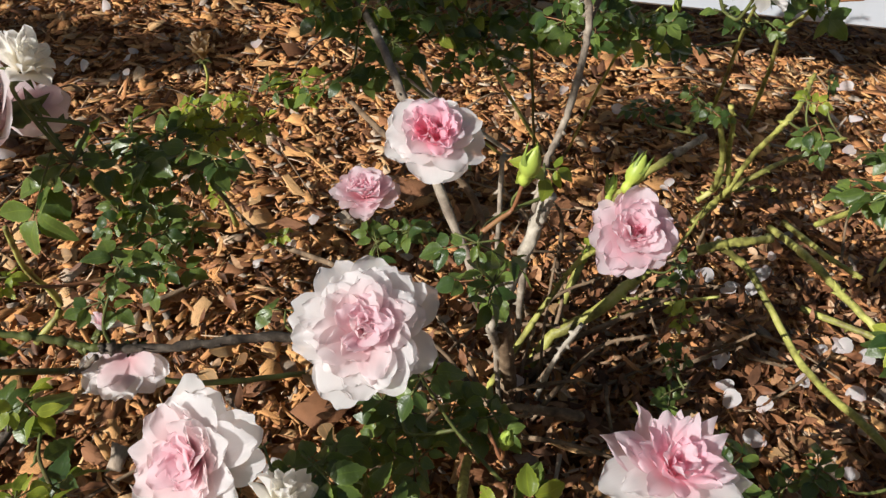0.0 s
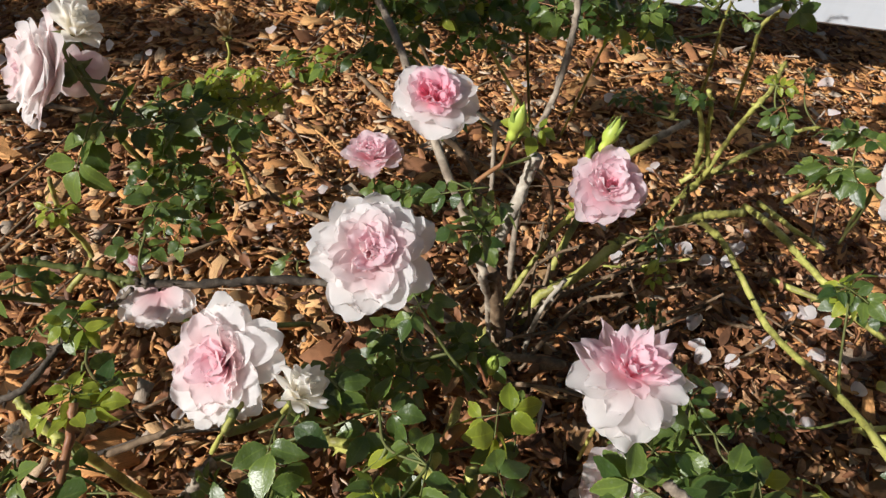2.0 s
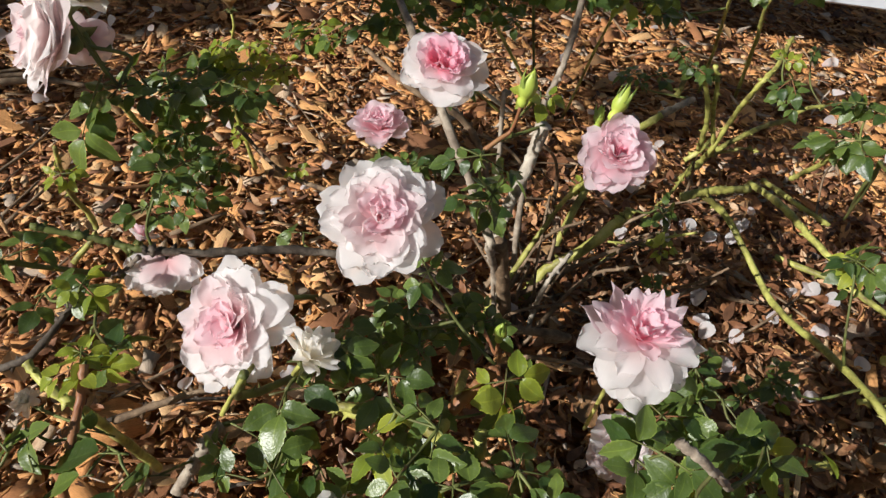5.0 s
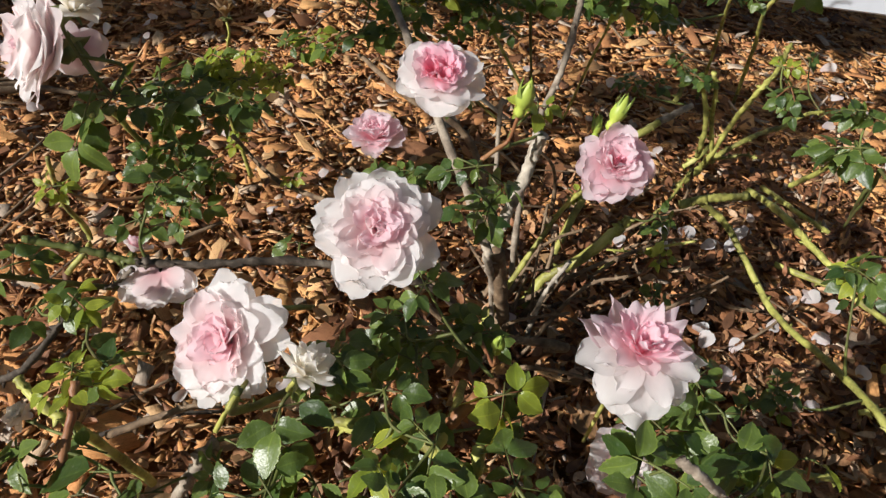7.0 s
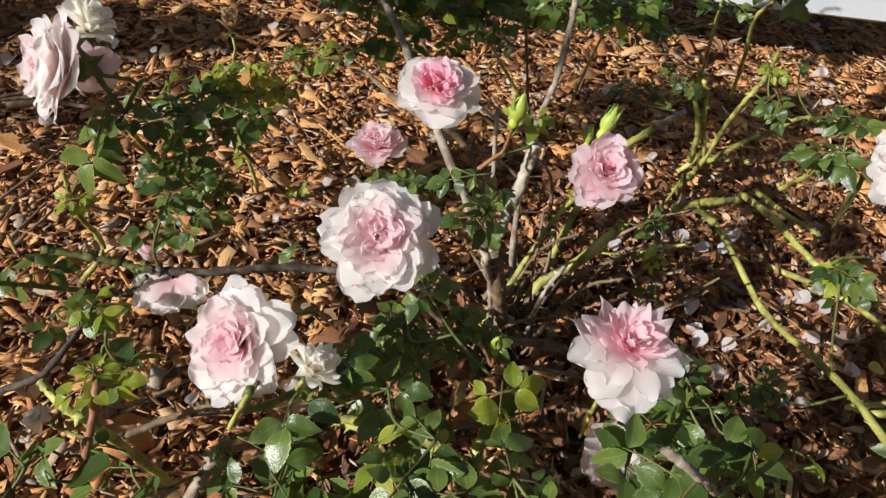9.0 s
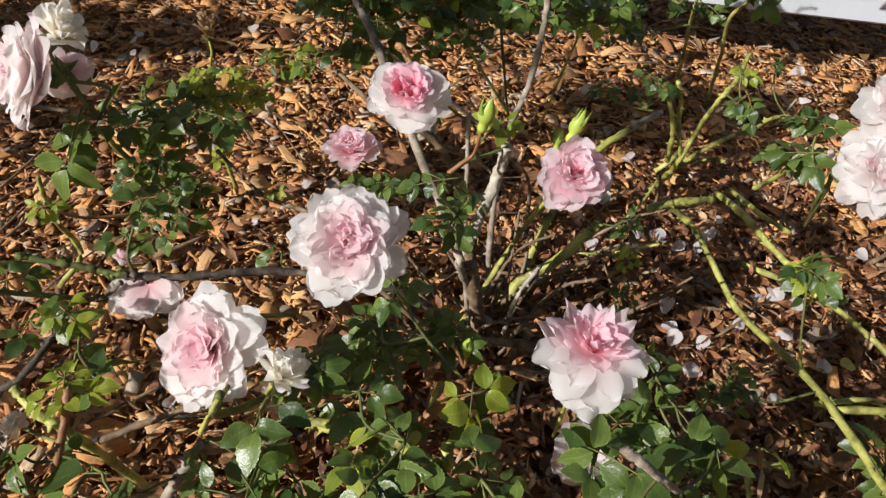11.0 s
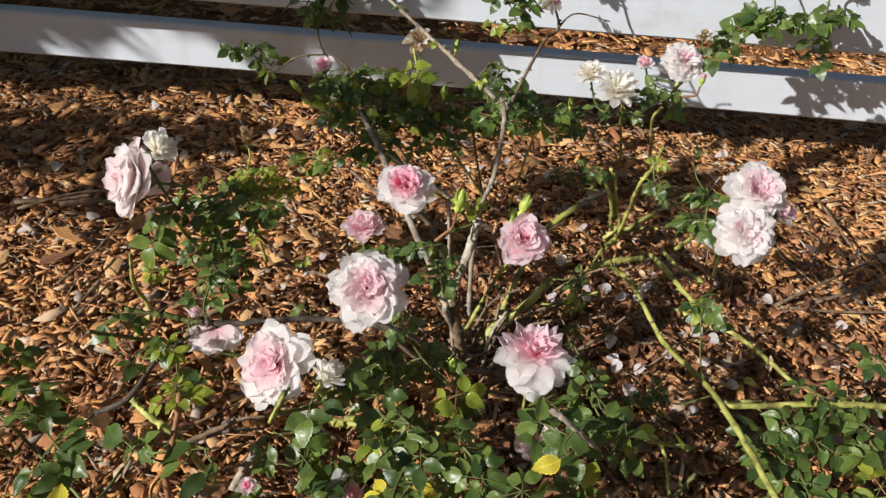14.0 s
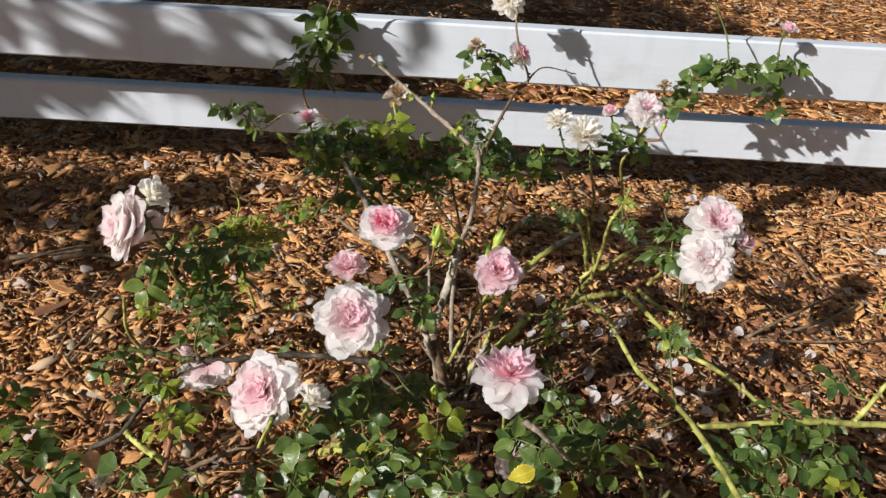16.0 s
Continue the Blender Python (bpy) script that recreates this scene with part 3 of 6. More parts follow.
def ground():
    xs = [-60, -20, -6, -3] + [-1.8 + 0.06 * i for i in range(71)] + [3.6, 6, 20, 60]
    ys = [-60, -20, -6, -2] + [-0.9 + 0.06 * i for i in range(71)] + [5, 8, 20, 60]
    verts = [(x, y, height(x, y) - 0.012 if -2 < x < 2.6 and -1 < y < 3.5 else -0.012) for y in ys for x in xs]
    n = len(xs)
    faces = [(j * n + i, j * n + i + 1, j * n + n + i + 1, j * n + n + i) for j in range(len(ys) - 1) for i in range(n - 1)]
    ob = new("ground", mesh_from("ground", verts, faces))
    ob.data.materials.append(SOIL)
    WORLD[ob.name] = Matrix.Identity(4)
    return tagged(ob, "level garden bed covered with shredded reddish-brown bark mulch", "ground", kind="structure")


GROUND = ground()
FLAKE_FACES = [(0, 1, 2, 3), (0, 3, 4, 5)] + [(6 + k, 6 + (k + 1) % 6, (k + 1) % 6, k) for k in range(6)]


def chips(count, x0, x1, y0, y1, length, rng, pile=0.016, broad=1.0):
    """Corners of many bark chips: uneven six-sided flakes with split, tapering ends."""
    ln = length * np.minimum(np.exp(rng.normal(0, 0.52, count)), 2.1)
    wd = ln * np.clip(rng.uniform(0.1, 0.62, count) ** 1.25, 0.07, 1) * broad
    th = np.minimum(wd * 0.4, rng.uniform(0.0006, 0.0026, count))
    x, y = rng.uniform(x0, x1, count), rng.uniform(y0, y1, count)
    yaw = rng.uniform(0, 2 * np.pi, count)
    pitch, tilt = rng.normal(0, 0.17, count), rng.normal(0, 0.24, count)
    z = np.array([height(a, b) for a, b in zip(x, y)]) + rng.uniform(-0.006, pile, count)
    c = np.zeros((count, 12, 3))
    for k, (a, b) in enumerate(((-1, -0.7), (-0.2, -1), (0.85, -1), (1, 0.75), (0.3, 1), (-0.9, 0.95))):
        px, py = a * ln / 2 * rng.uniform(0.55, 1.3, count), b * wd / 2 * rng.uniform(0.25, 1.25, count)
        for row, d in ((k, 1), (k + 6, -1)):
            c[:, row, 0] = px * (1 if d > 0 else 1.04)
            c[:, row, 1] = py * (1 if d > 0 else 1.06)
            c[:, row, 2] = d * th / 2
        c[:, k, 2] += th * rng.uniform(-0.5, 0.6, count)
    cy, sy, cp, sp, ct, st = np.cos(yaw), np.sin(yaw), np.cos(pitch), np.sin(pitch), np.cos(tilt), np.sin(tilt)
    X, Y, Z = c[:, :, 0], c[:, :, 1], c[:, :, 2]
    local = np.stack((X, Y, Z), axis=2)
    Y, Z = Y * ct[:, None] - Z * st[:, None], Y * st[:, None] + Z * ct[:, None]
    X, Z = X * cp[:, None] - Z * sp[:, None], X * sp[:, None] + Z * cp[:, None]
    X, Y = X * cy[:, None] - Y * sy[:, None], X * sy[:, None] + Y * cy[:, None]
    return np.stack((X + x[:, None], Y + y[:, None], Z + z[:, None]), axis=2), local, np.column_stack((x, y))


def chip_object(name, corners, local, mat):
    n = len(corners)
    me = bpy.data.meshes.new(name)
    faces = (np.array(FLAKE_FACES)[None] + 12 * np.arange(n)[:, None, None]).reshape(-1, 4)
    me.vertices.add(12 * n)
    me.vertices.foreach_set("co", corners.reshape(-1).astype(np.float32))
    me.loops.add(len(faces) * 4)
    me.loops.foreach_set("vertex_index", faces.reshape(-1).astype(np.int32))
    me.polygons.add(len(faces))
    me.polygons.foreach_set("loop_start", np.arange(0, len(faces) * 4, 4, dtype=np.int32))
    uv = local[:, :, :2] * 20 + np.arange(n)[:, None, None] * 0.37
    layer = me.uv_layers.new(name="uv")
    layer.data.foreach_set("uv", uv.reshape(-1, 2)[faces.reshape(-1)].reshape(-1).astype(np.float32))
    me.update(calc_edges=True)
    return part(name, me, mat, GROUND)


def mulch():
    rng = np.random.default_rng(4)
    near_bed = (-1.15, 1.45, -0.15, 1.5)
    sets = [chips(24000, *near_bed, 0.0155, rng, 0.009, 1.3), chips(42000, *near_bed, 0.008, rng, 0.008, 1.3),
            chips(6000, *near_bed, 0.024, rng, 0.011, 1.4), chips(24000, *near_bed, 0.014, rng, 0.012, 0.5),
            chips(4000, *near_bed, 0.02, rng, 0.014, 0.22),
            chips(26000, -2.2, 2.6, 1.4, 4.2, 0.023, rng, 0.02), chips(26000, -3.6, 4.0, -2.6, 4.8, 0.036, rng, 0.008)]
    c, f, p = sets[-1]
    edge = np.hypot((p[:, 0] - 0.2) / 3.7, (p[:, 1] - 1.1) / 3.6)
    inner = (p[:, 0] > -1.1) & (p[:, 0] < 1.4) & (p[:, 1] > -0.12) & (p[:, 1] < 1.45)
    keep = (rng.uniform(0.35, 1.0, len(p)) > edge) & ~inner
    sets[-1] = (c[keep], f[keep], p[keep])
    ob = chip_object("bark_mulch", np.concatenate([s[0] for s in sets]), np.concatenate([s[1] for s in sets]), CHIP)
    tagged(ob, "loose shredded bark mulch in rust, tan and grey brown", kind="stuff")


mulch()


def litter():
    """Old brown leaves and scraps that have drifted under the bushes, thickened to darken the shaded ground."""
    m, nt, b = material("leaf_litter", 0.6, 0.3)
    rnd = nt.nodes.new("ShaderNodeNewGeometry").outputs["Random Per Island"]
    c = ramp(nt, rnd, [(0.0, (0.08, 0.04, 0.022)), (0.4, (0.19, 0.085, 0.042)), (0.75, (0.32, 0.15, 0.07)), (0.92, (0.45, 0.26, 0.14)), (1.0, (0.55, 0.4, 0.27))])
    mott = ramp(nt, noisy(nt, "Object", 180.0, 4.0), [(0.3, (0.6, 0.55, 0.5)), (0.65, (1.15, 1.1, 1.05))])
    nt.links.new(mix(nt, 1.0, c, mott, "MULTIPLY"), b.inputs["Base Color"])
    rng = random.Random(77)
    shapes = []
    for k in range(8):
        me = leaflet_mesh("scrap", 40 + k)
        shapes.append(([v.co.copy() for v in me.vertices], [tuple(p.vertices) for p in me.polygons]))
        bpy.data.meshes.remove(me)
    verts, faces = [], []
    for k in range(4600):
        x, y = rng.gauss(0.3, 0.2), rng.gauss(0.44, 0.19)
        if k % 5 == 0:
            x, y = rng.uniform(-0.4, 0.6), rng.uniform(0.0, 0.6)
        # extra dark scraps stand in for deep shade below the front bush
        elif k % 5 == 1:
            x, y = rng.gauss(0.12, 0.16), rng.gauss(0.1, 0.1)
        size = rng.uniform(0.009, 0.02)
        t = Matrix.Translation((x, y, height(x, y) + rng.uniform(0.008, 0.022))) @ Euler((rng.gauss(0, 0.3), rng.gauss(0, 0.4), rng.uniform(0, 6.3))).to_matrix().to_4x4() @ Matrix.Diagonal((size * rng.uniform(0.35, 0.85), size * 1.15, size * rng.uniform(-2.6, 2.6), 1))
        vs, fs = shapes[k % 8]
        j = len(verts)
        verts += [t @ v for v in vs]
        faces += [tuple(j + q for q in f) for f in fs]
    ob = part("leaf_litter", mesh_from("leaf_litter", verts, faces), m, GROUND)
    tagged(ob, "dark brown decaying leaves among the bark", kind="stuff")


litter()


# ---- fence ----
def rail(name, y, slope, z0, z1, depth, seed, x0=-4.0, x1=5.0):
    """A painted board along the bed, with eased edges and a slight bow."""
    rng = random.Random(seed)
    verts, faces = [], []
    e = 0.0035
    prof = [(0, z0 + e), (0, z1 - e), (e, z1), (depth - e, z1), (depth, z1 - e), (depth, z0 + e), (depth - e, z0), (e, z0)]
    n = max(3, round((x1 - x0) / 0.15))
    xs = [x0 + (x1 - x0) * i / n for i in range(n + 1)]
    for x in xs:
        dy, dz = 0.0012 * math.sin(3 * x + seed) + rng.uniform(-1, 1) * 0.0004, 0.0012 * math.sin(2.1 * x + seed * 2)
        for a, b in prof:
            verts.append((x, y + slope * x + a + dy, b + dz))
    for i in range(len(xs) - 1):
        for k in range(8):
            a, b = i * 8 + k, i * 8 + (k + 1) % 8
            faces.append((a, a + 8, b + 8, b))
    faces += [tuple(range(8)), tuple(range(len(verts) - 8, len(verts)))[::-1]]
    return mesh_from(name, verts, faces, False)


fence = thing("fence", 0, 0.98, 0, "low white painted timber fence with two horizontal boards", "fence")
RAIL_SLOPE = -0.04
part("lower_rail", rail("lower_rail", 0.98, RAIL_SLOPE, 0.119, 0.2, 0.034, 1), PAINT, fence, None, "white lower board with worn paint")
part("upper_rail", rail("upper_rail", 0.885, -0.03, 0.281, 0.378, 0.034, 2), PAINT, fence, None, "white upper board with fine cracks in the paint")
for px in (-2.6, 2.55):
    bm = bmesh.new()
    bmesh.ops.create_cube(bm, size=1, matrix=Matrix.Translation((px, 0.946 - 0.035 * px, 0.19)) @ Matrix.Diagonal((0.089, 0.05, 0.46, 1)))
    bmesh.ops.bevel(bm, geom=bm.edges[:], offset=0.004, segments=1, affect="EDGES")
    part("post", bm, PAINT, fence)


# ---- rose bushes ----
near = thing("rose_bush", 0.07, 0.38, 0, "sprawling pale pink rose bush with bare grey and green canes", "rose bush", "rose bushes")
back = thing("rose_bush", 0.13, 0.78, 0, "leafy rose bush by the fence with pink buds and faded blooms", "rose bush", "rose bushes")
front = thing("rose_bush", 0.3, 0.1, 0, "low leafy rose bush with yellowing leaves at the bed's edge", "rose bush", "rose bushes")

cane(near, [(0.075, 0.385, -0.010), (0.060, 0.360, 0.080), (0.043, 0.330, 0.150), (0.041, 0.329, 0.166), (0.000, 0.403, 0.213), (-0.049, 0.500, 0.262), (-0.083, 0.583, 0.268), (-0.100, 0.620, 0.262)], 0.0064, 0.0046, C_OLD, knots=0.26)
cane(near, [(0.080, 0.380, -0.010), (0.066, 0.360, 0.070), (0.052, 0.338, 0.150)], 0.011, 0.0095, C_TWIG)
cane(near, [(0.050, 0.345, 0.120), (0.050, 0.350, 0.150), (0.061, 0.360, 0.195), (0.068, 0.367, 0.225), (0.072, 0.369, 0.247)], 0.0078, 0.0072, C_GREY, thorns=1)
cane(near, [(0.060, 0.370, -0.010), (0.000, 0.340, 0.100), (-0.104, 0.320, 0.135), (-0.148, 0.302, 0.145), (-0.179, 0.289, 0.152), (-0.207, 0.281, 0.158), (-0.218, 0.278, 0.161)], 0.0062, 0.0044, C_DARK, knots=0.5, thorns=12)
cane(near, [(-0.215, 0.278, 0.161), (-0.227, 0.277, 0.163), (-0.239, 0.277, 0.167), (-0.257, 0.273, 0.174), (-0.275, 0.269, 0.181), (-0.286, 0.266, 0.186)], 0.0046, 0.0034, C_SHOOT, knots=0.3, thorns=8)
cane(near, [(-0.218, 0.273, 0.158), (-0.233, 0.274, 0.140), (-0.251, 0.286, 0.120)], 0.003, 0.002, C_DARK)
cane(near, [(0.085, 0.390, -0.010), (0.111, 0.418, 0.037), (0.147, 0.424, 0.072), (0.174, 0.436, 0.100), (0.184, 0.440, 0.114)], 0.0088, 0.0078, C_GREEN, knots=0.1)
cane(near, [(0.247, 0.490, 0.097), (0.262, 0.493, 0.102), (0.278, 0.495, 0.106), (0.296, 0.497, 0.108), (0.320, 0.512, 0.100)], 0.0076, 0.0055, C_GREEN, knots=0.3, thorns=4)
cane(near, [(0.268, 0.497, 0.100), (0.305, 0.487, 0.075), (0.332, 0.392, 0.058), (0.338, 0.300, 0.098), (0.338, 0.228, 0.128), (0.338, 0.137, 0.150), (0.350, 0.060, 0.140), (0.380, -0.020, 0.060)], 0.0058, 0.0042, C_GREEN)
cane(near, [(0.355, 0.576, 0.060), (0.339, 0.472, 0.115), (0.347, 0.414, 0.125), (0.365, 0.373, 0.125)], 0.006, 0.0045, C_GREEN)
cane(near, [(0.389, 0.611, 0.040), (0.367, 0.498, 0.100), (0.393, 0.467, 0.100)], 0.005, 0.0035, C_GREEN)
cane(near, [(0.130, 0.480, 0.010), (0.180, 0.575, 0.070), (0.215, 0.610, 0.088), (0.247, 0.633, 0.102)], 0.0066, 0.0066, C_GREEN)
cane(near, [(0.247, 0.633, 0.102), (0.270, 0.655, 0.101), (0.298, 0.688, 0.095)], 0.0066, 0.006, C_OLD)
cane(near, [(0.312, 0.647, 0.050), (0.298, 0.615, 0.085), (0.288, 0.602, 0.125), (0.274, 0.596, 0.158), (0.257, 0.589, 0.190)], 0.0052, 0.004, C_GREEN)
cane(near, [(0.329, 0.638, 0.050), (0.314, 0.618, 0.080), (0.296, 0.609, 0.125), (0.285, 0.604, 0.165), (0.273, 0.598, 0.190)], 0.0046, 0.0036, C_GREEN)
cane(near, [(0.325, 0.654, 0.030), (0.316, 0.621, 0.070), (0.318, 0.609, 0.120), (0.310, 0.580, 0.160), (0.305, 0.553, 0.200), (0.320, 0.568, 0.212), (0.331, 0.587, 0.222), (0.338, 0.600, 0.230)], 0.0056, 0.003, C_GREEN, knots=0.24)
cane(near, [(0.293, 0.621, 0.020), (0.327, 0.651, 0.035), (0.349, 0.665, 0.047), (0.372, 0.670, 0.065), (0.405, 0.690, 0.070), (0.427, 0.697, 0.075), (0.447, 0.709, 0.085), (0.475, 0.716, 0.090)], 0.0064, 0.0034, C_GREEN, knots=0.24)
cane(near, [(0.276, 0.683, 0.100), (0.280, 0.690, 0.115), (0.284, 0.702, 0.130)], 0.0055, 0.004, C_GREEN)
cane(near, [(0.349, 0.669, 0.035), (0.375, 0.661, 0.050), (0.386, 0.649, 0.055)], 0.0035, 0.002, C_GREEN)
cane(near, [(0.308, 0.664, 0.020), (0.325, 0.669, 0.035), (0.340, 0.687, 0.040)], 0.005, 0.0045, C_GREEN, knots=0.12)
cane(near, [(0.374, 0.538, 0.100), (0.376, 0.528, 0.115), (0.376, 0.503, 0.150), (0.356, 0.463, 0.195), (0.363, 0.455, 0.205), (0.366, 0.434, 0.215), (0.372, 0.425, 0.220)], 0.0046, 0.0034, C_GREEN, knots=0.2)
cane(near, [(0.050, 0.360, 0.020), (0.072, 0.370, 0.080), (0.109, 0.393, 0.160), (0.121, 0.352, 0.220)], 0.0045, 0.0025, C_GREEN)
cane(near, [(0.030, 0.350, 0.030), (-0.032, 0.351, 0.100), (-0.072, 0.420, 0.100), (-0.159, 0.470, 0.090), (-0.218, 0.523, 0.100)], 0.005, 0.003, C_TWIG)
cane(near, [(-0.234, 0.554, 0.020), (-0.273, 0.474, 0.100), (-0.289, 0.426, 0.190), (-0.275, 0.376, 0.215)], 0.005, 0.003, C_GREEN)
cane(near, [(-0.215, 0.557, 0.020), (-0.235, 0.554, 0.120), (-0.261, 0.544, 0.170)], 0.004, 0.0025, C_GREEN)
cane(near, [(-0.350, 0.382, 0.020), (-0.329, 0.403, 0.050), (-0.335, 0.391, 0.110), (-0.321, 0.374, 0.170)], 0.005, 0.003, C_GREEN)
cane(near, [(-0.089, 0.539, 0.200), (-0.039, 0.477, 0.200), (0.029, 0.475, 0.150), (0.075, 0.390, 0.020)], 0.0035, 0.006, C_TWIG)
cane(near, [(0.100, 0.360, 0.000), (0.128, 0.328, 0.050), (0.076, 0.332, 0.050), (0.025, 0.351, 0.030)], 0.007, 0.005, C_TWIG)
cane(near, [(0.040, 0.300, 0.020), (0.015, 0.159, 0.150), (-0.015, 0.162, 0.160), (-0.051, 0.162, 0.160)], 0.006, 0.005, C_GREEN)
cane(near, [(-0.026, 0.326, 0.020), (-0.080, 0.231, 0.100), (-0.109, 0.157, 0.170), (-0.099, 0.139, 0.219)], 0.004, 0.0045, C_SHOOT)
cane(near, [(-0.108, 0.371, 0.020), (-0.180, 0.326, 0.060), (-0.243, 0.302, 0.100), (-0.285, 0.252, 0.160), (-0.300, 0.218, 0.200)], 0.0042, 0.0028, C_SHOOT)
cane(near, [(0.070, 0.350, 0.000), (0.053, 0.363, 0.100), (0.041, 0.397, 0.240), (0.044, 0.402, 0.250)], 0.0034, 0.0026, C_OLD)
cane(near, [(0.100, 0.370, 0.000), (0.101, 0.351, 0.090), (0.121, 0.368, 0.120)], 0.004, 0.003, C_GREY)
cane(near, [(0.073, 0.382, -0.005), (0.082, 0.346, 0.059), (0.127, 0.344, 0.079)], 0.0033, 0.0022, C_TWIG)
cane(near, [(0.104, 0.384, -0.005), (0.057, 0.406, 0.053), (0.033, 0.434, 0.071)], 0.0032, 0.0022, C_TWIG)
cane(near, [(0.096, 0.398, -0.005), (0.138, 0.417, 0.013), (0.179, 0.425, 0.017)], 0.0041, 0.0022, C_TWIG)
cane(near, [(0.054, 0.383, -0.005), (0.021, 0.334, 0.052), (-0.026, 0.257, 0.070)], 0.0042, 0.0022, C_TWIG)
cane(near, [(0.083, 0.386, -0.005), (0.118, 0.404, 0.043), (0.140, 0.413, 0.058)], 0.0041, 0.0022, C_TWIG)
cane(near, [(0.047, 0.402, -0.005), (0.078, 0.427, 0.041), (0.142, 0.416, 0.055)], 0.0044, 0.0022, C_TWIG)
cane(near, [(0.082, 0.337, -0.005), (0.087, 0.393, 0.029), (0.098, 0.428, 0.039)], 0.0038, 0.0022, C_TWIG)
cane(near, [(0.097, 0.382, -0.005), (0.121, 0.445, 0.056), (0.113, 0.480, 0.075)], 0.0039, 0.0022, C_TWIG)
cane(near, [(0.064, 0.379, -0.005), (0.105, 0.439, 0.060), (0.155, 0.461, 0.080)], 0.0034, 0.0022, C_TWIG)
cane(near, [(0.061, 0.351, -0.005), (0.010, 0.391, 0.045), (-0.059, 0.417, 0.060)], 0.0036, 0.0022, C_TWIG)
cane(near, [(0.085, 0.339, -0.005), (0.139, 0.377, 0.073), (0.183, 0.380, 0.098)], 0.0037, 0.0022, C_TWIG)
cane(near, [(0.066, 0.351, -0.005), (0.025, 0.415, 0.027), (-0.015, 0.466, 0.036)], 0.0044, 0.0022, C_TWIG)
cane(near, [(0.100, 0.368, -0.005), (0.149, 0.377, 0.016), (0.232, 0.425, 0.022)], 0.0032, 0.0022, C_TWIG)
cane(near, [(0.059, 0.341, -0.005), (0.123, 0.298, 0.053), (0.183, 0.264, 0.071)], 0.0033, 0.0022, C_TWIG)
cane(near, [(0.094, 0.399, -0.005), (0.169, 0.404, 0.014), (0.215, 0.440, 0.018)], 0.0044, 0.0022, C_TWIG)
cane(near, [(0.068, 0.365, -0.005), (0.064, 0.340, 0.022), (0.047, 0.304, 0.029)], 0.0041, 0.0022, C_TWIG)
cane(near, [(0.061, 0.398, -0.005), (0.146, 0.403, 0.075), (0.207, 0.422, 0.100)], 0.0045, 0.0022, C_TWIG)
cane(near, [(0.187, 0.500, -0.004), (0.230, 0.493, 0.039), (0.279, 0.476, 0.067)], 0.003, 0.0018, C_TWIG)
cane(near, [(0.184, 0.482, -0.004), (0.190, 0.431, 0.076), (0.235, 0.400, 0.130)], 0.0025, 0.0018, C_GREEN)
cane(near, [(0.292, 0.583, -0.004), (0.283, 0.567, 0.065), (0.264, 0.533, 0.112)], 0.0031, 0.0018, C_TWIG)
cane(near, [(0.236, 0.611, -0.004), (0.306, 0.590, 0.012), (0.357, 0.596, 0.022)], 0.0027, 0.0018, C_TWIG)
cane(near, [(0.217, 0.399, -0.004), (0.229, 0.375, 0.046), (0.207, 0.337, 0.079)], 0.0027, 0.0018, C_TWIG)
cane(near, [(0.245, 0.454, -0.004), (0.254, 0.403, 0.060), (0.271, 0.386, 0.103)], 0.0022, 0.0018, C_TWIG)
cane(near, [(0.121, 0.598, -0.004), (0.076, 0.613, 0.045), (0.009, 0.598, 0.078)], 0.0042, 0.0018, C_TWIG)
cane(near, [(0.070, 0.503, -0.004), (0.078, 0.560, 0.013), (0.095, 0.601, 0.025)], 0.003, 0.0018, C_TWIG)
cane(near, [(0.205, 0.406, -0.004), (0.254, 0.404, 0.049), (0.267, 0.387, 0.084)], 0.0041, 0.0018, C_TWIG)
cane(near, [(0.107, 0.378, -0.004), (0.098, 0.392, 0.073), (0.103, 0.437, 0.124)], 0.0025, 0.0018, C_TWIG)
cane(near, [(0.296, 0.457, -0.004), (0.320, 0.415, 0.031), (0.320, 0.394, 0.054)], 0.004, 0.0018, C_TWIG)
cane(near, [(0.218, 0.385, -0.004), (0.202, 0.329, 0.038), (0.171, 0.305, 0.066)], 0.0034, 0.0018, C_TWIG)
cane(near, [(0.171, 0.404, -0.004), (0.148, 0.373, 0.033), (0.101, 0.375, 0.057)], 0.0022, 0.0018, C_TWIG)
cane(near, [(0.122, 0.415, -0.004), (0.099, 0.453, 0.013), (0.091, 0.475, 0.024)], 0.0022, 0.0018, C_TWIG)
cane(near, [(0.119, 0.437, -0.004), (0.106, 0.397, 0.042), (0.111, 0.370, 0.072)], 0.004, 0.0018, C_TWIG)
cane(near, [(0.225, 0.490, -0.004), (0.224, 0.454, 0.034), (0.226, 0.444, 0.059)], 0.0035, 0.0018, C_TWIG)
cane(near, [(0.316, 0.439, -0.004), (0.321, 0.468, 0.016), (0.305, 0.478, 0.029)], 0.0038, 0.0018, C_TWIG)
cane(near, [(0.182, 0.605, -0.004), (0.199, 0.582, 0.035), (0.224, 0.565, 0.061)], 0.0033, 0.0018, C_TWIG)
cane(near, [(0.203, 0.360, -0.004), (0.173, 0.347, 0.049), (0.172, 0.301, 0.084)], 0.0024, 0.0018, C_GREEN)
cane(near, [(0.140, 0.377, -0.004), (0.094, 0.383, 0.009), (0.030, 0.422, 0.018)], 0.003, 0.0018, C_TWIG)
cane(near, [(0.076, 0.498, -0.004), (0.043, 0.441, 0.018), (0.019, 0.400, 0.032)], 0.003, 0.0018, C_TWIG)
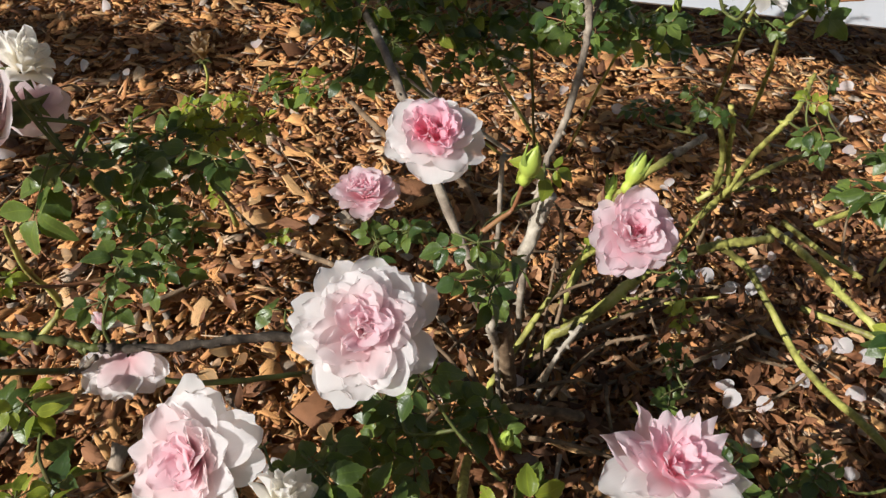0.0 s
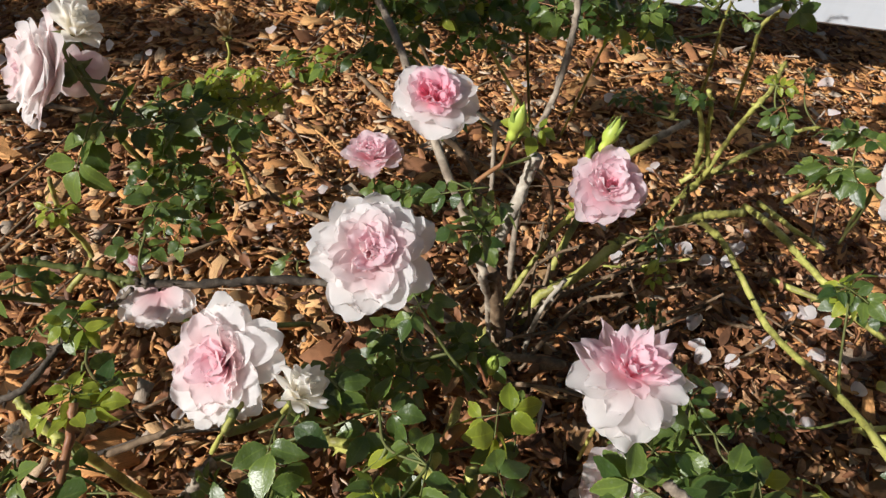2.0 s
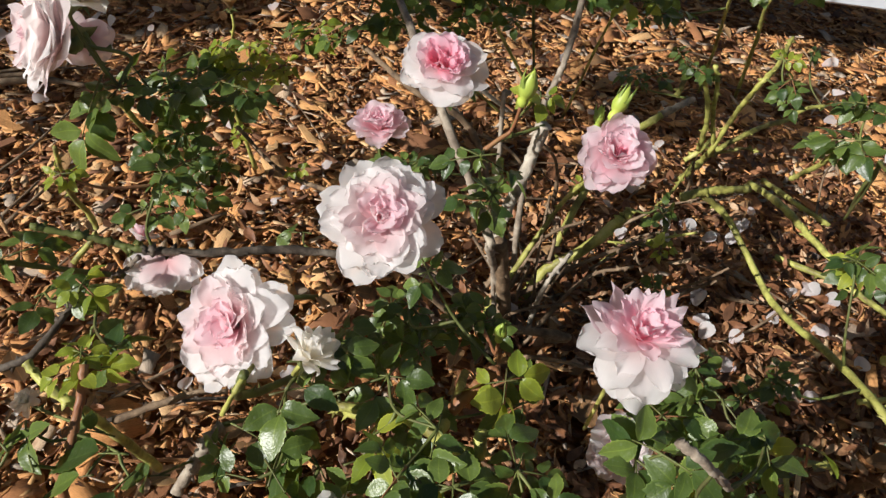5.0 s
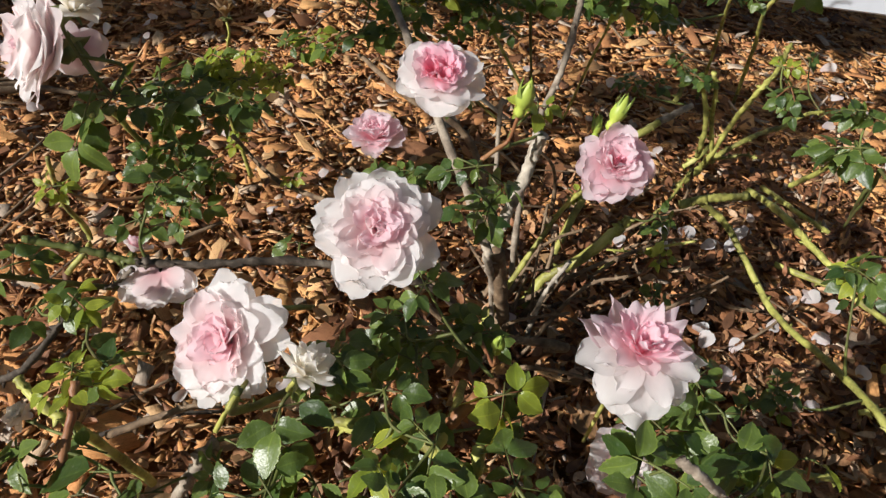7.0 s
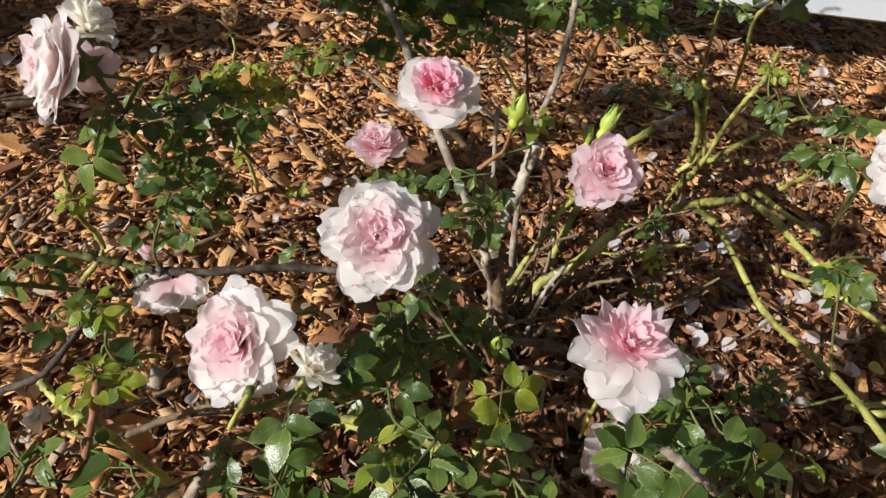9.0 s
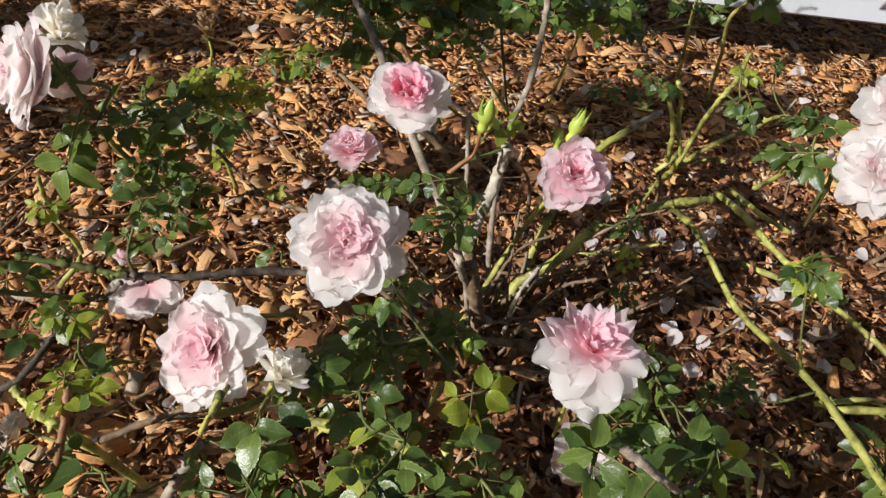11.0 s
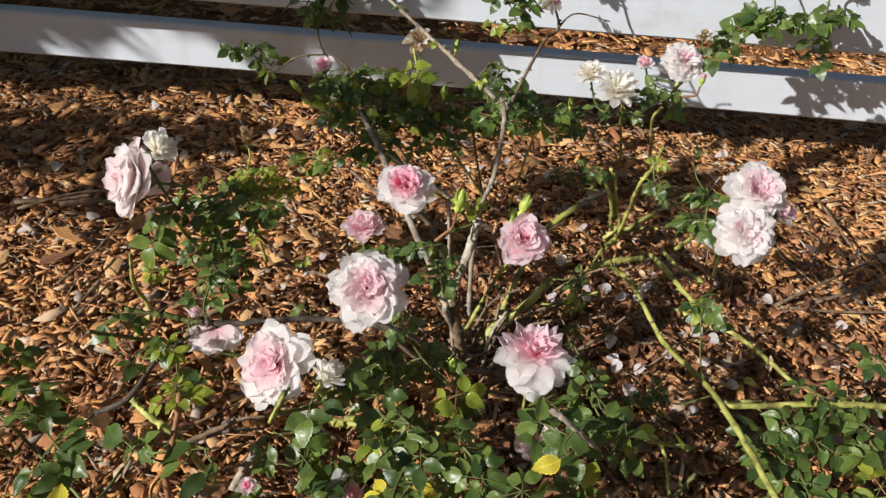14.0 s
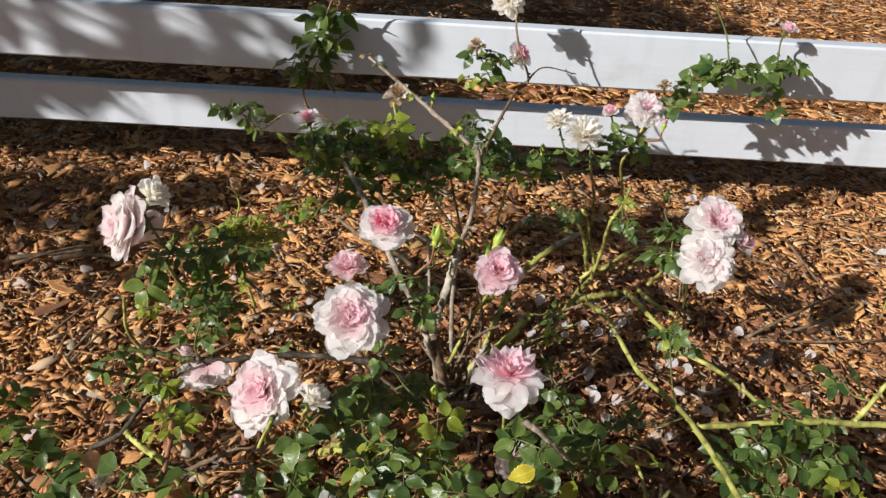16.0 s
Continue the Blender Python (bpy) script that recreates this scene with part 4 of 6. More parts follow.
cane(near, [(0.173, 0.409, -0.004), (0.159, 0.362, 0.032), (0.152, 0.284, 0.056)], 0.0037, 0.0018, C_TWIG)
cane(near, [(0.233, 0.550, -0.004), (0.275, 0.586, 0.027), (0.302, 0.625, 0.048)], 0.0041, 0.0018, C_GREEN)
cane(near, [(0.259, 0.376, -0.004), (0.320, 0.384, 0.021), (0.376, 0.423, 0.038)], 0.0028, 0.0018, C_TWIG)
cane(near, [(0.228, 0.376, -0.004), (0.215, 0.388, 0.045), (0.195, 0.425, 0.077)], 0.0025, 0.0018, C_TWIG)
cane(near, [(0.089, 0.389, -0.004), (0.069, 0.328, 0.047), (0.083, 0.304, 0.081)], 0.0037, 0.0018, C_TWIG)
cane(near, [(0.182, 0.521, -0.004), (0.246, 0.522, 0.056), (0.303, 0.504, 0.096)], 0.0028, 0.0018, C_TWIG)
cane(near, [(0.179, 0.592, -0.004), (0.146, 0.552, 0.025), (0.085, 0.526, 0.044)], 0.0024, 0.0018, C_TWIG)
cane(near, [(0.134, 0.541, -0.004), (0.123, 0.538, 0.085), (0.087, 0.502, 0.145)], 0.0039, 0.0018, C_TWIG)
cane(near, [(0.196, 0.548, -0.004), (0.232, 0.584, 0.022), (0.253, 0.593, 0.039)], 0.0025, 0.0018, C_TWIG)
cane(near, [(0.281, 0.549, -0.004), (0.250, 0.503, 0.017), (0.187, 0.483, 0.031)], 0.0035, 0.0018, C_GREEN)
cane(near, [(0.371, 0.423, 0.210), (0.387, 0.442, 0.170), (0.403, 0.466, 0.110)], 0.0035, 0.002, C_SHOOT, thorns=0)
cane(near, [(0.379, 0.433, 0.200), (0.385, 0.445, 0.160), (0.417, 0.484, 0.100)], 0.003, 0.002, C_SHOOT, thorns=0)
cane(back, [(0.085, 0.420, -0.010), (0.078, 0.440, 0.120), (0.082, 0.462, 0.196), (0.092, 0.482, 0.218), (0.100, 0.500, 0.240), (0.104, 0.512, 0.280), (0.104, 0.530, 0.305), (0.098, 0.533, 0.318)], 0.0066, 0.0058, C_OLD, thorns=14)
cane(back, [(0.092, 0.530, 0.318), (0.056, 0.560, 0.337), (0.011, 0.600, 0.360), (-0.047, 0.660, 0.385)], 0.006, 0.0042, C_OLD, knots=0.36, thorns=12)
cane(back, [(0.106, 0.530, 0.296), (0.140, 0.620, 0.321), (0.168, 0.690, 0.335), (0.188, 0.720, 0.344), (0.169, 0.760, 0.399), (0.169, 0.800, 0.464)], 0.0052, 0.0028, C_TWIG)
cane(back, [(0.180, 0.710, 0.334), (0.209, 0.730, 0.359), (0.266, 0.750, 0.345)], 0.003, 0.0018, C_TWIG)
cane(back, [(0.100, 0.760, -0.010), (-0.047, 0.680, 0.146), (-0.084, 0.600, 0.259), (-0.105, 0.580, 0.308)], 0.006, 0.0035, C_GREY)
cane(back, [(0.090, 0.750, -0.010), (-0.094, 0.620, 0.214), (-0.113, 0.580, 0.258), (-0.117, 0.560, 0.308)], 0.004, 0.0028, C_GREEN)
cane(back, [(0.140, 0.760, -0.010), (0.011, 0.660, 0.227), (-0.004, 0.680, 0.271), (-0.014, 0.700, 0.305)], 0.0045, 0.003, C_GREEN)
cane(back, [(0.370, 0.860, -0.010), (0.345, 0.800, 0.100), (0.310, 0.720, 0.190), (0.293, 0.680, 0.234), (0.279, 0.640, 0.279)], 0.005, 0.0035, C_GREEN)
cane(back, [(0.430, 0.870, -0.010), (0.390, 0.790, 0.120), (0.364, 0.745, 0.198), (0.366, 0.715, 0.238), (0.377, 0.710, 0.289)], 0.006, 0.004, C_GREEN)
cane(back, [(0.371, 0.710, 0.262), (0.418, 0.750, 0.293), (0.470, 0.780, 0.330), (0.546, 0.800, 0.341), (0.606, 0.810, 0.359)], 0.0035, 0.0022, C_SHOOT)
cane(back, [(0.514, 0.780, 0.361), (0.505, 0.800, 0.404), (0.481, 0.820, 0.450), (0.471, 0.820, 0.500)], 0.0028, 0.002, C_SHOOT)
cane(back, [(0.000, 0.860, -0.010), (-0.116, 0.860, 0.187), (-0.163, 0.860, 0.220), (-0.171, 0.850, 0.276), (-0.140, 0.840, 0.362), (-0.105, 0.830, 0.445)], 0.0045, 0.003, C_TWIG)
cane(back, [(-0.163, 0.860, 0.220), (-0.212, 0.860, 0.212), (-0.252, 0.860, 0.184), (-0.288, 0.860, 0.217)], 0.003, 0.002, C_TWIG)
cane(back, [(0.160, 0.760, 0.000), (0.172, 0.660, 0.218), (0.200, 0.660, 0.256)], 0.0035, 0.0025, C_GREEN)
cane(back, [(0.120, 0.760, 0.000), (0.077, 0.620, 0.215), (0.069, 0.640, 0.275), (0.094, 0.660, 0.310)], 0.0035, 0.0025, C_SHOOT)
cane(front, [(0.740, 0.270, -0.010), (0.640, 0.252, 0.100), (0.521, 0.235, 0.131), (0.467, 0.229, 0.139), (0.400, 0.228, 0.134), (0.342, 0.228, 0.127)], 0.0085, 0.006, C_GREEN)
cane(front, [(0.521, 0.235, 0.131), (0.545, 0.252, 0.150), (0.560, 0.262, 0.168)], 0.006, 0.005, C_GREEN)
cane(near, [(0.380, 0.500, 0.020), (0.442, 0.452, 0.030), (0.473, 0.393, 0.038), (0.500, 0.360, 0.030)], 0.0055, 0.0045, C_GREEN)
cane(front, [(0.483, 0.309, 0.020), (0.394, 0.260, 0.100), (0.345, 0.252, 0.100)], 0.006, 0.005, C_GREEN)
cane(front, [(0.290, 0.100, -0.010), (0.281, 0.213, 0.080), (0.210, 0.194, 0.100), (0.159, 0.196, 0.110)], 0.0045, 0.003, C_GREEN)
cane(front, [(-0.200, 0.030, -0.010), (-0.274, 0.102, 0.060), (-0.352, 0.161, 0.080), (-0.430, 0.217, 0.090)], 0.004, 0.003, C_SHOOT)
cane(near, [(-0.069, 0.204, 0.100), (-0.044, 0.166, 0.150), (-0.007, 0.161, 0.160), (0.017, 0.138, 0.170), (0.036, 0.131, 0.170), (0.037, 0.142, 0.180)], 0.0075, 0.0055, C_GREEN)
cane(front, [(-0.190, 0.170, 0.040), (-0.211, 0.151, 0.142), (-0.223, 0.152, 0.155), (-0.235, 0.158, 0.160), (-0.248, 0.167, 0.165)], 0.0075, 0.006, C_GREEN)
cane(front, [(-0.156, 0.131, 0.085), (-0.144, 0.144, 0.105), (-0.134, 0.153, 0.120), (-0.129, 0.161, 0.126)], 0.0085, 0.0078, C_OLD, knots=0.3)
cane(front, [(-0.243, 0.196, 0.050), (-0.198, 0.212, 0.060), (-0.175, 0.215, 0.065), (-0.151, 0.223, 0.060)], 0.0045, 0.003, C_DARK)
cane(front, [(-0.210, 0.171, 0.100), (-0.180, 0.181, 0.110), (-0.154, 0.187, 0.120), (-0.134, 0.190, 0.120)], 0.006, 0.004, C_TWIG)
cane(front, [(-0.299, 0.185, 0.120), (-0.270, 0.197, 0.130), (-0.256, 0.231, 0.140), (-0.252, 0.242, 0.140)], 0.006, 0.0045, C_DARK)
cane(front, [(-0.190, 0.060, 0.000), (-0.196, 0.092, 0.150), (-0.193, 0.105, 0.170), (-0.192, 0.116, 0.183), (-0.190, 0.128, 0.195), (-0.191, 0.143, 0.207)], 0.0062, 0.005, C_RED, thorns=2)
cane(near, [(0.022, 0.175, 0.150), (0.033, 0.185, 0.160), (0.044, 0.194, 0.165), (0.047, 0.200, 0.168)], 0.0068, 0.0055, C_RED)
cane(front, [(0.167, 0.104, 0.210), (0.152, 0.094, 0.235), (0.138, 0.088, 0.255), (0.127, 0.087, 0.267), (0.118, 0.092, 0.270)], 0.004, 0.0055, C_OLD, knots=0.03, thorns=2)
cane(front, [(0.251, 0.205, 0.100), (0.266, 0.182, 0.120), (0.294, 0.179, 0.120)], 0.006, 0.0045, C_GREEN)
cane(front, [(0.264, 0.136, 0.080), (0.276, 0.141, 0.100), (0.290, 0.148, 0.120)], 0.0055, 0.004, C_SHOOT)
cane(front, [(0.131, 0.128, 0.140), (0.150, 0.138, 0.140), (0.193, 0.172, 0.130), (0.228, 0.195, 0.120)], 0.007, 0.0055, C_GREEN)

tuft(near, -0.279, 0.517, 0.170, 2, 0.02, "dark", 3)
tuft(near, -0.235, 0.484, 0.170, 3, 0.018, "dark", 5)
tuft(near, -0.224, 0.528, 0.180, 3, 0.016, "dark", 5)
tuft(near, -0.205, 0.515, 0.170, 3, 0.014, "young", 5)
tuft(near, -0.250, 0.467, 0.150, 3, 0.018, "dark", 5)
tuft(near, -0.258, 0.448, 0.190, 2, 0.02, "dark", 3)
tuft(near, -0.239, 0.454, 0.120, 3, 0.016, "dark", 5)
tuft(near, -0.220, 0.415, 0.100, 2, 0.018, "dark", 3)
tuft(near, -0.276, 0.453, 0.200, 2, 0.016, "dark", 3)
tuft(near, -0.207, 0.589, 0.160, 3, 0.014, "young", 5)
tuft(near, -0.236, 0.430, 0.200, 4, 0.022)
tuft(near, -0.235, 0.487, 0.185, 4, 0.021)
tuft(near, -0.175, 0.424, 0.215, 3, 0.019)
tuft(near, -0.236, 0.428, 0.160, 4, 0.019)
tuft(near, -0.226, 0.397, 0.150, 3, 0.018)
tuft(near, -0.200, 0.303, 0.215, 3, 0.017, "dark", 3)
tuft(near, -0.217, 0.298, 0.185, 3, 0.019, "dark", 3)
tuft(near, -0.205, 0.450, 0.180, 4, 0.019)
tuft(near, -0.265, 0.395, 0.222, 3, 0.021)
tuft(near, -0.285, 0.247, 0.180, 3, 0.021, "dark", 3)
tuft(near, -0.195, 0.500, 0.185, 5, 0.013, "young")
tuft(near, -0.165, 0.520, 0.180, 5, 0.012, "young")
tuft(near, -0.215, 0.515, 0.195, 4, 0.013, "young")
tuft(near, -0.255, 0.460, 0.165, 3, 0.02)
tuft(near, -0.210, 0.440, 0.120, 3, 0.016)
tuft(near, -0.235, 0.410, 0.100, 3, 0.016)
tuft(near, -0.137, 0.565, 0.200, 3, 0.02, "young")
tuft(near, -0.162, 0.551, 0.200, 2, 0.018)
tuft(near, -0.112, 0.552, 0.200, 2, 0.018)
tuft(near, -0.201, 0.564, 0.170, 3, 0.013, "young")
tuft(near, -0.228, 0.529, 0.180, 4, 0.012, "young")
tuft(near, -0.233, 0.435, 0.120, 4, 0.015)
tuft(near, -0.252, 0.412, 0.100, 3, 0.014)
tuft(near, -0.266, 0.438, 0.130, 3, 0.015)
tuft(near, -0.221, 0.544, 0.080, 3, 0.011, "young")
tuft(near, -0.201, 0.591, 0.120, 3, 0.01, "young")
tuft(near, -0.244, 0.258, 0.245, 5, 0.01, "young", 3)
tuft(near, 0.022, 0.290, 0.272, 2, 0.017, "dark", 7)
tuft(near, 0.034, 0.285, 0.245, 3, 0.017)
tuft(near, 0.030, 0.330, 0.200, 3, 0.016)
tuft(near, -0.046, 0.385, 0.175, 3, 0.016)
tuft(near, -0.022, 0.401, 0.175, 3, 0.016)
tuft(near, -0.020, 0.440, 0.140, 3, 0.013)
tuft(near, -0.004, 0.235, 0.215, 3, 0.017, "dark", 3)
tuft(near, -0.016, 0.262, 0.150, 3, 0.017)
tuft(near, -0.117, 0.369, 0.108, 1, 0.022, "dark", 3)
tuft(near, -0.140, 0.454, 0.110, 3, 0.01, "young")
tuft(near, 0.060, 0.340, 0.290, 3, 0.013, "young", 3)
tuft(near, -0.010, 0.400, 0.265, 2, 0.017)
tuft(near, 0.005, 0.385, 0.260, 2, 0.016, "dark", 3)
tuft(near, 0.200, 0.380, 0.125, 3, 0.009, "young")
tuft(near, 0.205, 0.370, 0.085, 3, 0.012)
tuft(near, 0.210, 0.360, 0.050, 3, 0.012)
tuft(near, 0.116, 0.408, 0.160, 2, 0.01, "young")
tuft(near, 0.211, 0.444, 0.120, 2, 0.018, "dark", 3)
tuft(near, 0.218, 0.450, 0.100, 2, 0.016, "dark", 3)
tuft(near, 0.323, 0.318, 0.190, 4, 0.017)
tuft(near, 0.335, 0.330, 0.175, 3, 0.016, "young", 3)
tuft(near, 0.345, 0.325, 0.160, 3, 0.015)
tuft(near, 0.354, 0.440, 0.220, 4, 0.019)
tuft(near, 0.360, 0.460, 0.240, 3, 0.018)
tuft(near, 0.350, 0.470, 0.190, 3, 0.017)
tuft(near, 0.340, 0.450, 0.250, 2, 0.017)
tuft(near, 0.310, 0.510, 0.232, 3, 0.013)
tuft(near, 0.325, 0.530, 0.200, 3, 0.012)
tuft(near, 0.310, 0.540, 0.235, 2, 0.011, "young")
tuft(near, 0.250, 0.583, 0.193, 3, 0.013)
tuft(near, 0.262, 0.590, 0.185, 3, 0.012)
tuft(near, 0.240, 0.600, 0.195, 2, 0.012)
tuft(near, 0.252, 0.795, 0.060, 3, 0.016)
tuft(near, 0.285, 0.802, 0.060, 2, 0.015)
tuft(near, 0.458, 0.776, 0.130, 2, 0.012, "dark", 3)
tuft(near, 0.272, 0.254, 0.120, 3, 0.013)
tuft(near, 0.272, 0.247, 0.110, 2, 0.014)
tuft(near, 0.256, 0.250, 0.100, 2, 0.014)
tuft(near, 0.047, 0.263, 0.140, 3, 0.016)
tuft(near, -0.014, 0.249, 0.140, 3, 0.016)
tuft(near, 0.017, 0.267, 0.130, 3, 0.016)
tuft(near, -0.004, 0.214, 0.160, 3, 0.016)
tuft(near, 0.035, 0.269, 0.130, 3, 0.016)
tuft(near, -0.030, 0.282, 0.120, 3, 0.016)
tuft(near, -0.051, 0.206, 0.170, 3, 0.016)
tuft(near, -0.037, 0.225, 0.140, 3, 0.016)
tuft(near, -0.056, 0.190, 0.190, 3, 0.016)
tuft(near, -0.021, 0.240, 0.130, 3, 0.016)

tuft(front, -0.022, 0.175, 0.180, 3, 0.0226, "dark", 3)
tuft(front, 0.011, 0.135, 0.190, 3, 0.0238, "dark")
tuft(front, -0.009, 0.097, 0.200, 3, 0.0196)
tuft(front, 0.021, 0.095, 0.200, 3, 0.0238, "dark", 3)
tuft(front, 0.057, 0.114, 0.190, 3, 0.0202, "dark")
tuft(front, 0.072, 0.076, 0.200, 3, 0.0226)
tuft(front, 0.003, 0.037, 0.200, 3, 0.0202)
tuft(front, 0.029, 0.031, 0.210, 3, 0.0226, "dark", 3)
tuft(front, 0.056, 0.032, 0.210, 3, 0.0196)
tuft(front, 0.098, 0.046, 0.230, 3, 0.0202, "dark", 3)
tuft(front, 0.083, 0.012, 0.230, 3, 0.0226)
tuft(front, -0.020, 0.033, 0.200, 3, 0.0196)
tuft(front, -0.065, 0.064, 0.170, 3, 0.0186)
tuft(front, 0.001, 0.170, 0.150, 2, 0.0196, "dark", 3)
tuft(front, 0.072, 0.199, 0.130, 2, 0.0202)
tuft(front, 0.023, 0.095, 0.160, 2, 0.0226, "dark", 3)
tuft(front, 0.060, 0.105, 0.150, 2, 0.0196)
tuft(front, -0.039, 0.099, 0.160, 2, 0.0219)
tuft(front, -0.007, 0.097, 0.140, 2, 0.0202, "dark", 3)
tuft(front, 0.053, 0.184, 0.175, 3, 0.0226, "young", 3)
tuft(front, 0.004, 0.072, 0.190, 2, 0.0213, "yellow", 3)
tuft(front, 0.019, 0.076, 0.190, 1, 0.0202, "yellow", 3)
tuft(front, 0.131, 0.065, 0.250, 1, 0.024, "yellow", 1)
tuft(front, 0.122, 0.122, 0.200, 2, 0.02, "dark", 3)
tuft(front, 0.190, 0.148, 0.140, 1, 0.033, "young", 1)
tuft(front, 0.132, 0.042, 0.200, 1, 0.034, "young", 1)
tuft(front, 0.114, -0.006, 0.260, 1, 0.03, "young", 1)
tuft(front, 0.130, 0.115, 0.220, 2, 0.0238, "dark", 3)
tuft(front, 0.201, 0.143, 0.200, 2, 0.0213, "dark", 3)
tuft(front, 0.194, 0.231, 0.150, 3, 0.019)
tuft(front, 0.199, 0.143, 0.160, 3, 0.0213)
tuft(front, 0.164, 0.090, 0.150, 2, 0.0213)
tuft(front, 0.181, 0.169, 0.200, 2, 0.0273, "dark", 3)
tuft(front, 0.178, 0.141, 0.200, 3, 0.0226, "dark", 3)
tuft(front, 0.150, 0.111, 0.210, 3, 0.0262, "dark", 3)
tuft(front, 0.142, 0.153, 0.200, 3, 0.0213)
tuft(front, 0.252, 0.168, 0.160, 2, 0.0238, "young", 1)
tuft(front, 0.434, 0.232, 0.150, 2, 0.0226)
tuft(front, 0.394, 0.195, 0.140, 3, 0.025, "dark", 3)
tuft(front, 0.420, 0.189, 0.130, 3, 0.0262)
tuft(front, 0.361, 0.179, 0.130, 3, 0.025)
tuft(front, 0.377, 0.158, 0.130, 3, 0.0262, "dark", 3)
tuft(front, 0.389, 0.137, 0.130, 3, 0.0226)
tuft(front, 0.405, 0.112, 0.120, 3, 0.0262)
tuft(front, 0.476, 0.199, 0.140, 3, 0.0226, "dark", 3)
tuft(front, 0.481, 0.177, 0.130, 3, 0.025)
tuft(front, 0.486, 0.245, 0.130, 3, 0.0226)
tuft(front, 0.471, 0.142, 0.120, 3, 0.025, "young", 3)
tuft(front, 0.437, 0.107, 0.120, 3, 0.0262)
tuft(front, 0.378, 0.128, 0.110, 3, 0.0226, "dark", 3)
tuft(front, 0.455, 0.245, 0.100, 3, 0.0262, "dark", 3)
tuft(front, 0.473, 0.197, 0.100, 3, 0.0226)
tuft(front, 0.526, 0.291, 0.150, 3, 0.025, "dark", 3)
tuft(front, -0.434, 0.257, 0.140, 2, 0.025, "dark", 3)
tuft(front, -0.412, 0.242, 0.130, 2, 0.0226)
tuft(front, -0.372, 0.203, 0.130, 2, 0.0273, "dark", 3)
tuft(front, -0.354, 0.173, 0.130, 2, 0.0213, "dark", 3)
tuft(front, -0.312, 0.135, 0.140, 2, 0.025)
tuft(front, -0.320, 0.116, 0.130, 2, 0.0226, "dark", 3)
tuft(front, -0.381, 0.171, 0.110, 2, 0.0273, "dark", 3)
tuft(front, -0.285, 0.113, 0.140, 2, 0.0213)
tuft(front, -0.187, 0.043, 0.180, 1, 0.023, "dark", 3)
tuft(front, -0.135, 0.055, 0.170, 1, 0.023)
tuft(front, -0.104, 0.068, 0.170, 2, 0.0208, "dark", 3)
tuft(front, -0.083, 0.057, 0.170, 1, 0.0251, "dark", 3)
tuft(front, -0.428, 0.233, 0.100, 2, 0.0213)
tuft(front, -0.283, 0.075, 0.130, 2, 0.025, "dark", 3)
tuft(front, -0.338, 0.099, 0.110, 2, 0.0226, "dark", 3)
tuft(front, -0.115, 0.063, 0.140, 2, 0.023, "dark", 3)
tuft(front, -0.219, 0.115, 0.180, 1, 0.022, "dark", 3)
tuft(front, -0.220, 0.098, 0.190, 1, 0.036, "dark", 1)
tuft(front, -0.203, 0.091, 0.185, 1, 0.034, "dark", 1)
tuft(front, -0.228, 0.091, 0.170, 1, 0.026, "dark", 3)
tuft(front, -0.161, 0.103, 0.185, 1, 0.03, "dark", 1)
tuft(front, -0.153, 0.093, 0.180, 1, 0.034, "dark", 1)
tuft(front, -0.175, 0.091, 0.180, 1, 0.026, "dark", 1)
tuft(front, -0.189, 0.133, 0.150, 1, 0.018, "dark", 3)
tuft(front, -0.191, 0.167, 0.190, 1, 0.018, "dark", 3)
tuft(front, -0.179, 0.158, 0.185, 1, 0.024, "dark", 3)
tuft(front, -0.197, 0.152, 0.205, 4, 0.014, "young", 3)
tuft(front, -0.201, 0.143, 0.200, 3, 0.013, "young", 3)
tuft(front, -0.188, 0.145, 0.200, 3, 0.014, "young", 3)
tuft(front, -0.215, 0.202, 0.180, 1, 0.03, "dark", 1)
tuft(front, -0.216, 0.190, 0.170, 1, 0.024, "dark", 1)
tuft(front, -0.237, 0.209, 0.180, 2, 0.018, "dark", 3)
tuft(front, -0.260, 0.221, 0.170, 2, 0.017, "dark", 3)
tuft(front, -0.227, 0.215, 0.190, 3, 0.014, "young", 3)
tuft(front, -0.106, 0.140, 0.160, 1, 0.02, "dark", 3)
tuft(front, -0.092, 0.145, 0.160, 1, 0.021, "dark", 3)
tuft(front, -0.074, 0.138, 0.150, 1, 0.028, "dark", 3)
tuft(front, -0.119, 0.141, 0.130, 2, 0.012)
tuft(front, -0.080, 0.109, 0.170, 2, 0.024, "dark", 3)
tuft(front, -0.098, 0.109, 0.160, 1, 0.02, "dark", 3)
tuft(front, -0.058, 0.130, 0.140, 2, 0.026, "dark", 3)
tuft(front, -0.155, 0.120, 0.130, 1, 0.02, "dark", 3)
tuft(front, -0.078, 0.144, 0.200, 2, 0.024, "dark", 3)
tuft(front, -0.082, 0.185, 0.215, 1, 0.02, "dark", 1)
tuft(front, -0.080, 0.167, 0.200, 1, 0.018, "dark", 1)
tuft(front, -0.058, 0.185, 0.200, 2, 0.02, "dark", 3)
tuft(front, -0.028, 0.137, 0.170, 2, 0.02, "young", 3)
tuft(front, -0.035, 0.126, 0.160, 1, 0.02, "dark", 3)
tuft(front, -0.263, 0.025, 0.200, 2, 0.032, "yellow", 3)

compound_leaf(near, Vector((-0.272, 0.388, 0.236)), Vector((-0.3, -0.3, -0.6)).normalized(), Vector((0.0, -0.75, 0.5)), 0.033, 5, "dark", random.Random(3))

